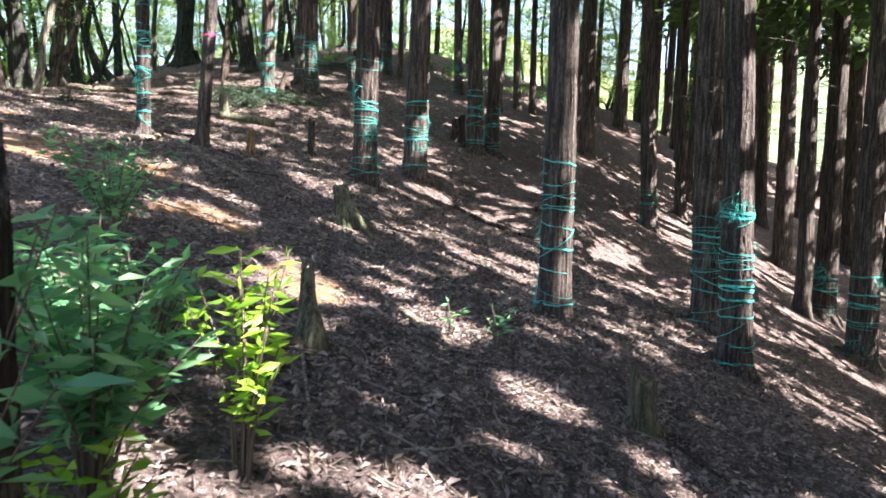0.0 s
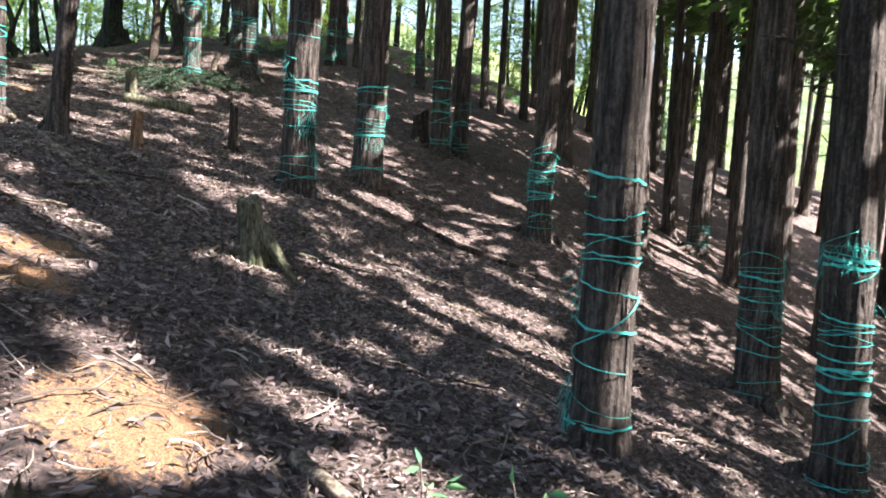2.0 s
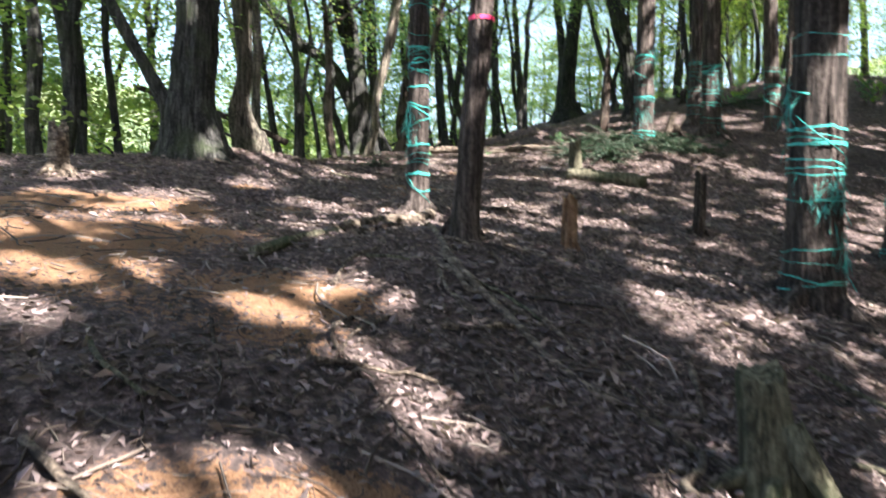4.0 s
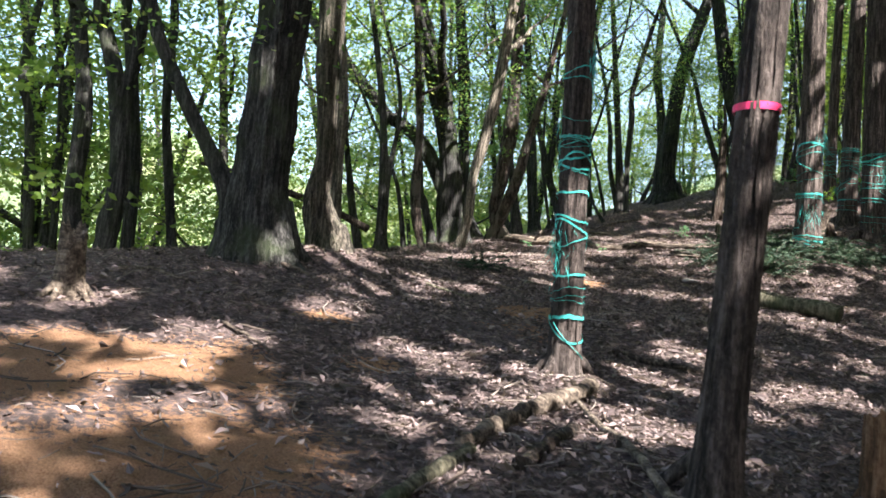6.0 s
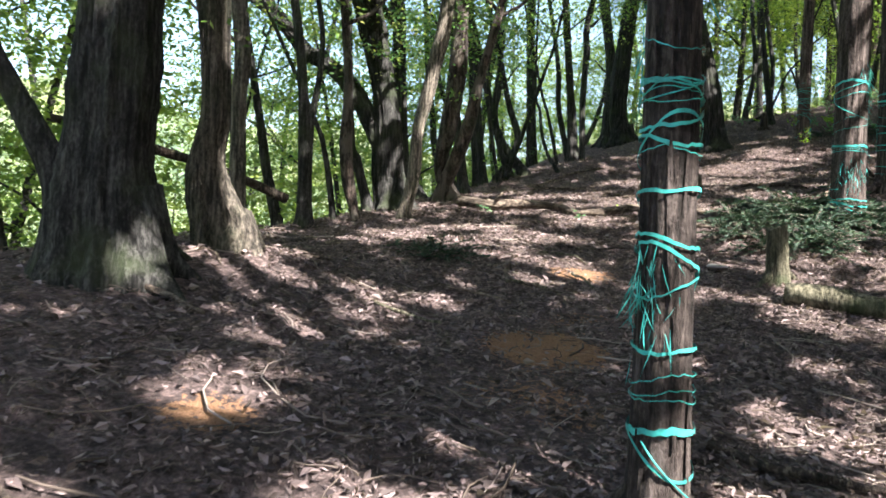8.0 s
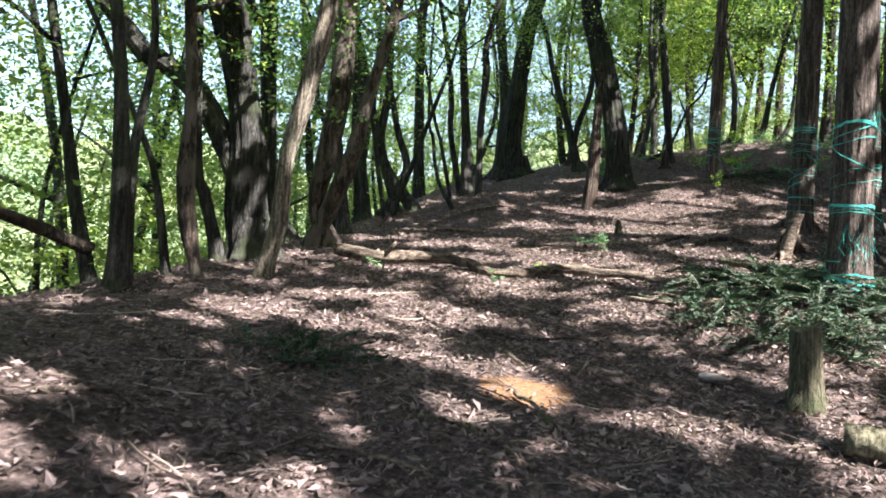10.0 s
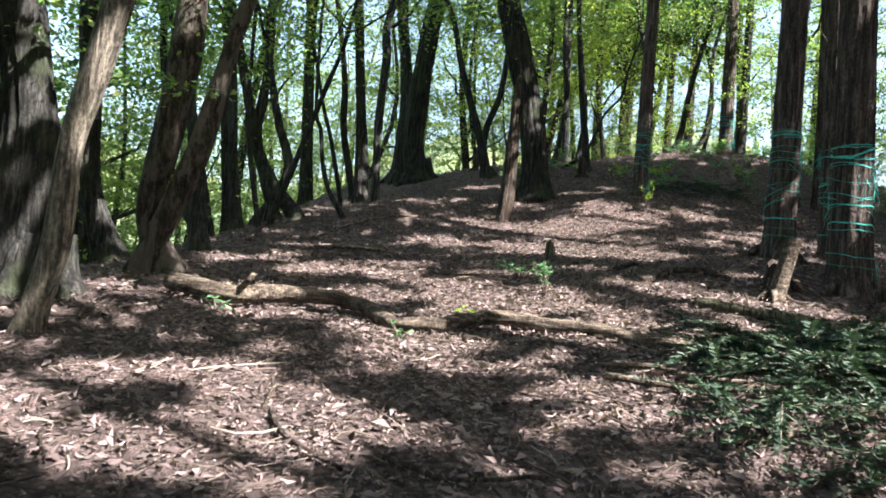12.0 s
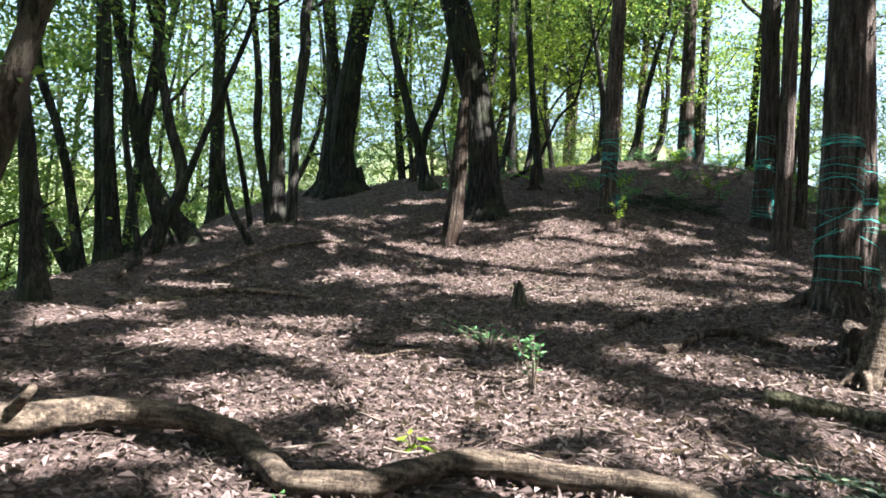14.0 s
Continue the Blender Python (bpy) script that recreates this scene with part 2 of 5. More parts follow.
def steps(near0, near1, fine, far0, far1):
    """Even steps through the near stretch, ever wider ones out to both ends."""
    out, s, p = list(np.arange(near0, near1, fine)), fine, near1
    while p < far1:
        out.append(p)
        s *= 1.16
        p += s
    out.append(far1)
    s, p = fine, near0 - fine
    while p > far0:
        out.insert(0, p)
        s *= 1.16
        p -= s
    out.insert(0, far0)
    return np.array(out)


gx, gy = steps(-11.5, 5.5, 0.085, -420, 420), steps(0.5, 29, 0.10, -420, 520)
GX, GY = np.meshgrid(gx, gy)
GZ = height(GX, GY) + relief(GX, GY)
nx, ny = len(gx), len(gy)
ids = np.arange(nx * ny).reshape(ny, nx)
quads = np.stack([ids[:-1, :-1], ids[:-1, 1:], ids[1:, 1:], ids[1:, :-1]], -1).reshape(-1, 4)
ground_mesh = mesh("ground", np.stack([GX, GY, GZ], -1).reshape(-1, 3), quads, GROUND)
soil_layer = ground_mesh.attributes.new("soil", "FLOAT", "POINT")
soil_layer.data.foreach_set("value", soil_at(GX, GY).astype(np.float32).ravel())
ground = tagged(new("ground", ground_mesh), "brown forest floor with leaf litter and orange bare soil", "ground", kind="structure")


# ---- shapes ----
def tube(pts, radii, seg=14, ridge=0.0, seed=0, close=True, folds=(7, 11, 17)):
    """A round bar along a line, with lengthwise ridges in its surface."""
    pts, radii = np.asarray(pts, float), np.asarray(radii, float)
    n = len(pts)
    d = np.gradient(pts, axis=0)
    d /= np.linalg.norm(d, axis=1)[:, None] + 1e-9
    ref = np.array([1.0, 0.0, 0.0]) if abs(d[:, 2]).mean() > 0.5 else np.array([0.0, 0.0, 1.0])
    a = np.cross(d, ref)
    a /= np.linalg.norm(a, axis=1)[:, None] + 1e-9
    b = np.cross(d, a)
    th = np.linspace(0, 2 * np.pi, seg, endpoint=False)
    run = np.concatenate([[0], np.cumsum(np.linalg.norm(np.diff(pts, axis=0), axis=1))])
    g = np.random.default_rng(seed)
    f = np.zeros((n, seg))
    if ridge:
        for k in folds:
            f += np.sin(k * th[None] + g.uniform(0, 6.28) + 1.1 * np.sin(run[:, None] * g.uniform(0.7, 2.2) + g.uniform(0, 6.28)))
        f += 1.2 * np.sin(3 * th[None] + run[:, None] * 0.8 + g.uniform(0, 6.28)) + g.normal(0, 0.45, (n, seg))
        f *= ridge / len(folds)
    r = radii[:, None] * (1 + f)
    v = pts[:, None] + a[:, None] * (r * np.cos(th))[..., None] + b[:, None] * (r * np.sin(th))[..., None]
    i = np.arange(n * seg).reshape(n, seg)
    j = np.roll(i, -1, axis=1)
    q = np.stack([i[:-1], j[:-1], j[1:], i[1:]], -1).reshape(-1, 4)
    v = v.reshape(-1, 3)
    if close:
        v = np.concatenate([v, pts[:1], pts[-1:]])
        m = n * seg
        caps = [(i[0, k], m, m, j[0, k]) for k in range(seg)] + [(i[-1, k], j[-1, k], m + 1, m + 1) for k in range(seg)]
        caps = [(c[0], c[1], c[3], c[3]) if c[1] == c[2] else c for c in caps]
        tri = np.array([(c[0], c[1], c[2]) for c in caps])
        return v, q, tri
    return v, q, np.zeros((0, 3), int)


def gather(pieces):
    """Joins tubes into one set of triangles."""
    vs, fs, o = [], [], 0
    for v, q, t in pieces:
        f = np.concatenate([q[:, [0, 1, 2]], q[:, [0, 2, 3]], t]) if len(t) else np.concatenate([q[:, [0, 1, 2]], q[:, [0, 2, 3]]])
        vs.append(v)
        fs.append(f + o)
        o += len(v)
    return np.concatenate(vs), np.concatenate(fs)


def curve_through(ctrl, n):
    """A smooth line through a few stations (Catmull-Rom)."""
    c = np.asarray(ctrl, float)
    c = np.concatenate([2 * c[:1] - c[1:2], c, 2 * c[-1:] - c[-2:-1]])
    out = []
    m = len(c) - 3
    for s in np.linspace(0, m - 1e-6, n):
        i = int(s)
        t = s - i
        p0, p1, p2, p3 = c[i : i + 4]
        out.append(0.5 * (2 * p1 + (p2 - p0) * t + (2 * p0 - 5 * p1 + 4 * p2 - p3) * t * t + (3 * p1 - p0 - 3 * p2 + p3) * t**3))
    return np.array(out)


def blades(centres, axes, length, width, g, fold=0.25, tip=0.5):
    """Small leaves of four corners, folded along the midrib."""
    n = len(centres)
    side = np.cross(axes, g.normal(size=(n, 3)))
    side /= np.linalg.norm(side, axis=1)[:, None] + 1e-9
    up = np.cross(side, axes)
    L, W = np.asarray(length).reshape(-1, 1), np.asarray(width).reshape(-1, 1)
    a = centres
    b = centres + axes * L * tip + side * W / 2 + up * L * fold * 0.3
    c = centres + axes * L
    e = centres + axes * L * tip - side * W / 2 + up * L * fold * 0.3
    v = np.stack([a, b, c, e], 1).reshape(-1, 3)
    i = np.arange(n)[:, None] * 4
    f = np.concatenate([i + [0, 1, 2], i + [0, 2, 3]], 1).reshape(-1, 3)
    return v, f


def units(n, g, flat=1.0):
    d = g.normal(size=(n, 3))
    d[:, 2] *= flat
    return d / np.linalg.norm(d, axis=1)[:, None]


# ---- cedars ----
CEDAR_TOP = 15.0


def cedar_crown(seed, count):
    """Drooping sprays in rough whorls, from the lowest green branch to the tip."""
    g = np.random.default_rng(seed)
    cs, ax = [], []
    z = 7.0
    while z < CEDAR_TOP - 0.2:
        reach = 0.35 + 2.1 * (1 - (z - 7.0) / (CEDAR_TOP - 6.5)) ** 0.8
        for _ in range(g.integers(3, 5)):
            az, m = g.uniform(0, 6.283), int(count / 80)
            s = np.sqrt(g.uniform(0.05, 1, m)) * reach * g.uniform(0.7, 1.15)
            out = np.array([math.cos(az), math.sin(az), 0.0])
            droop = 0.25 * s - 0.30 * s * s / max(reach, 0.4)
            c = out * s[:, None] + np.array([0, 0, 1.0]) * (z + droop)[:, None] + g.normal(0, 0.24, (m, 3))
            cs.append(c)
            d = out + g.normal(0, 0.55, (m, 3)) + np.array([0, 0, -0.35])
            ax.append(d / np.linalg.norm(d, axis=1)[:, None])
        z += g.uniform(0.62, 1.1)
    cs, ax = np.concatenate(cs), np.concatenate(ax)
    v, f = blades(cs, ax, g.uniform(0.3, 0.58, len(cs)), g.uniform(0.14, 0.27, len(cs)), g)
    return mesh("crown", v, f, CEDAR_LEAF)


CEDAR_CROWNS = [cedar_crown(40 + i, 2800) for i in range(4)]


def cedar_dead_twigs(seed):
    """Thin dead side branches below the green crown."""
    g = np.random.default_rng(seed)
    out = []
    for _ in range(20):
        z, az, s = g.uniform(2.6, 8.0), g.uniform(0, 6.283), g.uniform(0.25, 0.95)
        d = np.array([math.cos(az), math.sin(az), g.uniform(-0.25, 0.2)])
        p = np.array([0, 0, z]) + d * np.linspace(0.05, s, 4)[:, None] + g.normal(0, 0.02, (4, 3))
        out.append(tube(p, np.linspace(0.011, 0.004, 4), 3))
    v, f = gather(out)
    return mesh("dead_branch", v, f, CEDAR_BARK)


DEAD_TWIGS = [cedar_dead_twigs(70 + i) for i in range(3)]
cedar_count = 0


def tape_wraps(root, axis, radius, low, high, turns, seed, tufts=1):
    """Plastic tape wound loosely round the trunk, each turn a flat band of its own slant, with torn ends."""
    g = np.random.default_rng(seed)
    for k in range(int(turns * 1.4)):
        nest = low + (high - low) * (np.array([0.06, 0.42, 0.62, 0.9]) + g.uniform(-0.05, 0.05, 4))
        z = float(np.clip(g.choice(nest, p=[0.22, 0.26, 0.32, 0.2]) + g.normal(0, 0.05 + 0.02 * (high - low)), low, high))
        slant, az0, rough = g.normal(0, 0.028 if k % 3 == 1 else 0.010), g.uniform(0, 6.283), g.uniform(0.001, 0.004)
        w = g.choice([0.004, 0.008, 0.014, 0.026], p=[0.36, 0.36, 0.2, 0.08])
        th = np.linspace(0, 6.283 * g.uniform(1.0, 1.35), 40)
        r = radius(z) * 1.03 + 0.008 + rough * np.abs(np.sin(2.5 * th + az0))
        zz = z + slant * np.sin(th + az0) * 2 + 0.006 * np.sin(3 * th + az0) + g.normal(0, 0.0025, len(th))
        line = axis(zz) + np.stack([r * np.cos(th), r * np.sin(th), 0 * th], -1)
        half = np.zeros_like(line)
        half[:, 2] = w * (0.85 + 0.15 * np.sin(4 * th + az0)) / 2
        v = np.concatenate([line - half, line + half])
        i = np.arange(len(th) - 1)
        f = np.stack([i, i + 1, i + 1 + len(th), i + len(th)], -1)
        part("tape", mesh("tape", v, f, TAPE), root)
    for _ in range(int(turns * 0.5)):
        z, rise, az0 = g.uniform(low, high), g.choice([-1, 1]) * g.uniform(0.06, 0.3), g.uniform(0, 6.283)
        th = az0 + np.linspace(0, g.uniform(1.6, 4.5), 16)
        s = np.linspace(0, 1, 16)
        line = axis(z + rise * s - 0.03 * np.sin(s * 3.14)) + np.stack([np.cos(th), np.sin(th), 0 * th], -1) * (radius(z) * 1.05 + 0.007 + 0.004 * np.sin(s * 3.14))[:, None]
        v, f = gather([tube(line, np.full(16, g.uniform(0.0015, 0.0042)), 4)])
        part("strand", mesh("strand", v, f, TAPE), root)
    for _ in range(tufts):
        z, az = g.uniform(low, high), g.uniform(0, 6.283)
        m = 64
        th = az + g.normal(0, 0.45, m)
        zz = z + g.normal(0, 0.08, m)
        c = axis(zz) + np.stack([np.cos(th), np.sin(th), 0 * th], -1) * (radius(z) * 1.05 + 0.01)
        d = np.stack([np.cos(th), np.sin(th), 0 * th], -1) * 0.1 + g.normal(0, 0.28, (m, 3)) + np.array([0, 0, -1.0])
        d /= np.linalg.norm(d, axis=1)[:, None]
        v, f = blades(c, d, g.uniform(0.03, 0.16, m), g.uniform(0.002, 0.006, m), g, 0.1)
        tagged(part("frayed_tape", mesh("frayed_tape", v, f, TAPE), root), kind="stuff")


def cedar(x, y, r, lx=0.0, ly=0.0, tape=None, pink=None, crown=True):
    """A plantation cedar: flared, shaggy trunk, dead twigs, a narrow crown high up, tape round the foot where it has some."""
    global cedar_count
    cedar_count += 1
    k = cedar_count
    g = np.random.default_rng(1000 + k)
    root = new("cedar_tree")
    root.location = (x, y, lie(x, y))
    far = math.hypot(x + 3, y - 9) > 17
    zs = np.concatenate([np.arange(-0.3, 4.2, 0.3 if far else 0.09), np.arange(4.2, CEDAR_TOP, 1.2)])
    sway = np.stack([0.03 * np.sin(zs * 0.5 + k), 0.03 * np.cos(zs * 0.43 + 2 * k), 0 * zs], -1)
    sway -= sway[np.argmin(abs(zs))]
    line = np.stack([lx * zs, ly * zs, zs], -1) + sway

    def radius(z):
        z = np.maximum(z, -0.3)
        return r * np.maximum(0.08, 1 - 0.052 * z) * (1 + 0.55 * np.exp(-np.maximum(z + 0.1, 0) / 0.16))

    def axis(z):
        z = np.asarray(z, float)
        return np.stack([np.interp(z, zs, line[:, i]) for i in range(3)], -1)

    pieces = [tube(line, radius(zs), 12 if far else 44, 0.035 if far else 0.05, k, folds=(5, 9, 13) if far else (8, 13, 19))]
    if not far:
        for _ in range(5):
            az, s = g.uniform(0, 6.283), g.uniform(2.0, 3.6) * r
            d = np.array([math.cos(az), math.sin(az)])
            q = d * np.linspace(0.6 * r, s, 6)[:, None]
            zz = np.array([lie(x + a, y + b) - lie(x, y) for a, b in q]) + np.linspace(0.14, -0.06, 6)
            pieces.append(tube(np.column_stack([q, zz]), np.linspace(0.42, 0.12, 6) * r, 8, 0.06, k))
    v, f = gather(pieces)
    part("trunk", mesh("trunk", v, f, CEDAR_BARK), root, "straight trunk with grey-brown shredding bark")
    if not far:
        vs, fs = [], []
        for i in range(110):
            z, th, s, w = g.uniform(0.15, 3.6), g.uniform(0, 6.283), g.uniform(0.12, 0.55), g.uniform(0.006, 0.02)
            zz = z + np.linspace(0, s, 6)
            lift = 0.004 + 0.012 * np.linspace(-1, 1, 6) ** 2 * g.uniform(0.1, 1)
            tt = th + 0.06 * np.sin(np.linspace(0, 3, 6) + i)
            out = (radius(zz) * 1.03 + lift)[:, None]
            half = w * np.array([0.3, 0.9, 1, 1, 0.8, 0.2]) / np.maximum(radius(zz), 0.02) / 2
            for q in (-1, 1):
                vs.append(axis(zz) + np.stack([np.cos(tt + q * half), np.sin(tt + q * half), 0 * zz], -1) * out)
            o = 12 * i
            fs += [(o + j, o + j + 1, o + j + 7, o + j + 6) for j in range(5)]
        tagged(part("peeling_bark", mesh("peeling_bark", np.concatenate(vs), fs, CEDAR_BARK), root), kind="stuff")
    if crown:
        c = part("crown", CEDAR_CROWNS[k % 4], root)
        c.location = (lx * 11, ly * 11, 0)
        c.scale = (float(crown), float(crown), 1)
        c.rotation_euler = (0, 0, g.uniform(0, 6.28))
        t = tagged(part("brushwood", DEAD_TWIGS[k % 3], root), kind="stuff")
        t.location = (lx * 5, ly * 5, 0)
        t.rotation_euler = (0, 0, g.uniform(0, 6.28))
    words = "tall cedar with straight shaggy grey-brown trunk on leaf litter"
    if tape:
        tape_wraps(root, axis, radius, *tape, 500 + k, 3)
        words = "tall cedar whose trunk foot is wound with teal plastic tape"
    if pink:
        th = np.linspace(0, 6.283, 40)
        ring = axis(np.full(40, pink)) + np.stack([np.cos(th), np.sin(th), 0 * th], -1) * (radius(pink) * 1.06 + 0.004)
        h = np.array([0, 0, 0.013])
        i = np.arange(39)
        part("marking_tape", mesh("marking_tape", np.concatenate([ring - h, ring + h]), np.stack([i, i + 1, i + 41, i + 40], -1), PINK), root, "bright pink marking tape")
        words = "slim dark cedar marked with a bright pink tape ring"
    return tagged(root, words, "tree", "plantation cedars")


# ---- broadleaved trees ----
def leaf_cloud(seed, clumps, per, size, spread, low, high, mat=None):
    """Many small leaves in flat, uneven layers."""
    g = np.random.default_rng(seed)
    cs, ax = [], []
    for _ in range(clumps):
        az, q = g.uniform(0, 6.283), math.sqrt(g.uniform(0, 1)) * spread
        mid = np.array([q * math.cos(az), q * math.sin(az), g.uniform(low, high)])
        m = int(per * g.uniform(0.5, 1.5))
        tilt = g.normal(0, 0.18, 2)
        c = g.normal(size=(m, 3)) * np.array([0.6, 0.6, 0.06]) * g.uniform(0.5, 1.25)
        c[:, 2] += c[:, :2] @ tilt
        c = mid + c
        cs.append(c)
        ax.append(units(m, g, 0.5) + np.array([0, 0, -0.25]))
    cs, ax = np.concatenate(cs), np.concatenate(ax)
    ax /= np.linalg.norm(ax, axis=1)[:, None]
    v, f = blades(cs, ax, g.uniform(0.7, 1.3, len(cs)) * size, g.uniform(0.4, 0.65, len(cs)) * size, g)
    return mesh("crown", v, f, mat or OAK_LEAF)


HIGH_CROWNS = [leaf_cloud(90 + i, 36, 110, 0.085, 2.4, -1.6, 2.2) for i in range(4)]
LOW_SPRAYS = [leaf_cloud(96 + i, 12, 85, 0.07, 1.3, -0.8, 0.7) for i in range(3)]
hardwood_count = 0


def hardwood(x, y, r, *stations, bark=None, rise=4.5, kind="tree", crown=True, low_spray=True, words=""):
    """A crooked broadleaved tree: stations are (dx, dy, height, radius) along the stem, which then climbs on and forks into limbs."""
    global hardwood_count
    hardwood_count += 1
    k = hardwood_count
    g = np.random.default_rng(2000 + k)
    z0 = lie(x, y)
    root = new("broadleaf_tree")
    root.location = (x, y, z0)
    bark = bark or OAK_BARK
    first = stations[0]
    ctrl = [(0, 0, -0.35), (0.06 * first[0], 0.06 * first[1], 0.0)] + [s[:3] for s in stations]
    rads = [r * 1.35, r * 1.12] + [s[3] for s in stations]
    lean = (np.array(ctrl[-1]) - np.array(ctrl[-2]))
    lean = lean / max(lean[2], 0.3)
    top = np.array(ctrl[-1])
    for i in range(2):
        lean = lean * 0.7 + np.array([g.normal(0, 0.12), g.normal(0, 0.12), 0.3])
        top = top + lean / max(lean[2], 0.5) * rise / 2
        ctrl.append(tuple(top))
        rads.append(max(rads[-1] * 0.72, 0.02))
    n = 84 if r > 0.12 else 54
    line = curve_through(ctrl, n)
    rad = curve_through(np.array(rads)[:, None], n)[:, 0]
    zr = line[:, 2]
    rad = np.maximum(rad, 0.012) * (1 + 0.4 * np.exp(-np.maximum(zr, 0) / (0.6 * r + 0.05)))
    rad = rad * (1 + 0.07 * np.sin(np.linspace(0, 23, n) + k) * np.sin(np.linspace(0, 9, n) + 2 * k))
    stem = tube(line, rad, 48 if r > 0.12 else 12, 0.13 if r > 0.12 else 0.06, k, folds=(11, 17, 23) if r > 0.12 else (4, 5, 7))
    pieces = [stem]
    if r > 0.15:
        for _ in range(6):
            az, s = g.uniform(0, 6.283), g.uniform(1.7, 2.8) * r
            d = np.array([math.cos(az), math.sin(az)])
            q = d * np.linspace(0.55 * r, s, 6)[:, None]
            foot = np.array([0.42, 0.2, 0.08, 0.02, -0.02, -0.07]) if r > 0.2 else np.linspace(0.28, -0.06, 6)
            zz = np.array([lie(x + a, y + b) - z0 for a, b in q]) + foot * min(1.2, r / 0.2)
            pieces.append(tube(np.column_stack([q, zz]), np.linspace(0.55, 0.14, 6) * r, 12, 0.10, k))
    v, f = gather(pieces)
    part("trunk", mesh("trunk", v, f, bark), root)
    if crown:
        for i in range(3 if r > 0.08 else 2):
            at = int(n * g.uniform(0.66, 0.95))
            az = g.uniform(0, 6.283)
            d = np.array([math.cos(az), math.sin(az), 0.7])
            s = g.uniform(1.2, 2.4)
            p = line[at] + d * np.linspace(0, s, 7)[:, None] + np.array([0, 0, 1.0]) * (0.12 * np.linspace(0, s, 7) ** 2)[:, None] + g.normal(0, 0.03, (7, 3))
            v, f = gather([tube(p, np.linspace(rad[at] * 0.55, 0.012, 7), 7)])
            part("limb", mesh("limb", v, f, bark), root)
        c = part("crown", HIGH_CROWNS[k % 4], root)
        c.location = line[-1]
        c.rotation_euler = (0, 0, g.uniform(0, 6.28))
        if low_spray:
            sp = tagged(part("leaf_spray", LOW_SPRAYS[k % 3], root), kind="stuff")
            sp.location = line[int(n * 0.68)] + np.array([g.normal(0, 0.5), g.normal(0, 0.5), 0.3])
            sp.rotation_euler = (0, 0, g.uniform(0, 6.28))
    return tagged(root, words or "crooked broadleaved tree with dark bark and green leaves", kind, "broadleaved trees on the ridge")


# ---- the cedars along the walk ----
# crown above 1: crown widened, out of view, to shade more of the floor
cedar(0.96, 6.43, 0.132, -0.018, 0.002, tape=(0.12, 1.35, 8), crown=1.45)
cedar(3.04, 7.80, 0.163, -0.038, 0.004, tape=(0.10, 1.75, 14), crown=1.45)
cedar(3.48, 9.93, 0.197, -0.048, 0.005, tape=(0.10, 1.40, 11))
cedar(7.15, 12.87, 0.244, -0.030, 0.003, tape=(0.15, 1.60, 10), crown=1.3)
cedar(12.13, 22.07, 0.232, 0.020, -0.002)
cedar(8.47, 16.91, 0.249, -0.025, 0.000, tape=(0.10, 1.30, 7), crown=1.3)
cedar(6.79, 20.05, 0.230, -0.007, 0.001, tape=(0.20, 1.00, 6), crown=1.3)
cedar(4.90, 18.33, 0.194, -0.055, 0.005, tape=(0.20, 1.00, 6), crown=1.3)
cedar(6.40, 20.87, 0.155, -0.034, 0.003, crown=1.3)
cedar(13.07, 24.80, 0.332, -0.046, 0.005)
cedar(9.35, 21.11, 0.261, -0.045, 0.004, crown=1.3)
cedar(1.90, 13.46, 0.167, -0.021, 0.002, tape=(0.10, 1.20, 11), crown=1.3)
cedar(0.71, 18.32, 0.188, -0.054, 0.005, tape=(0.10, 1.40, 10), crown=1.3)
cedar(1.12, 18.75, 0.163, -0.006, 0.001, tape=(0.10, 1.30, 8), crown=1.3)
cedar(-0.50, 13.25, 0.200, 0.016, -0.002, tape=(0.10, 1.35, 10), crown=1.3)
cedar(-1.09, 10.74, 0.166, 0.004, -0.000, tape=(0.15, 1.70, 10), crown=1.15)
cedar(-3.58, 20.79, 0.177, -0.033, 0.003, tape=(0.10, 1.30, 10), crown=1.3)
cedar(-4.02, 17.61, 0.152, -0.028, 0.003, tape=(0.10, 1.60, 10), crown=1.3)
cedar(-3.03, 9.77, 0.078, 0.035, 0.025, pink=1.36, crown=1.15)
cedar(-4.41, 11.47, 0.097, -0.012, -0.008, tape=(0.30, 2.20, 16), crown=1.3)
cedar(-4.05, 21.48, 0.145, 0.015, 0.002, tape=(0.20, 1.35, 12), crown=1.3)
cedar(-5.19, 27.77, 0.132, 0.006, 0.001, tape=(0.10, 1.30, 10), crown=1.3)
cedar(-2.72, 35.28, 0.190, -0.023, -0.003, tape=(0.10, 1.20, 8))
cedar(-2.60, 28.81, 0.150, -0.001, -0.000, tape=(0.10, 1.50, 11), crown=1.3)
cedar(-2.83, 26.89, 0.123, -0.016, -0.002, crown=1.3)
cedar(-1.79, 29.37, 0.097, -0.016, -0.002, crown=1.3)
cedar(-2.28, 29.47, 0.185, -0.026, 0.003, tape=(0.10, 1.20, 6), crown=1.3)
cedar(0.40, 28.26, 0.160, -0.037, 0.004, tape=(0.10, 1.20, 6), crown=1.3)
cedar(2.55, 28.36, 0.143, -0.049, 0.005, crown=1.3)
cedar(3.09, 28.28, 0.124, -0.037, 0.004, crown=1.3)
cedar(3.95, 28.85, 0.146, -0.058, 0.006, crown=1.3)
cedar(5.25, 28.85, 0.137, -0.036, 0.004, crown=1.3)
cedar(9.16, 30.55, 0.159, -0.037, 0.004, crown=1.3)
cedar(12.28, 33.77, 0.308, 0.009, -0.001)
cedar(-2.86, 24.04, 0.165, -0.047, -0.009, tape=(0.10, 1.50, 8), crown=1.3)
cedar(13.79, 23.72, 0.201, -0.002, 0.000)
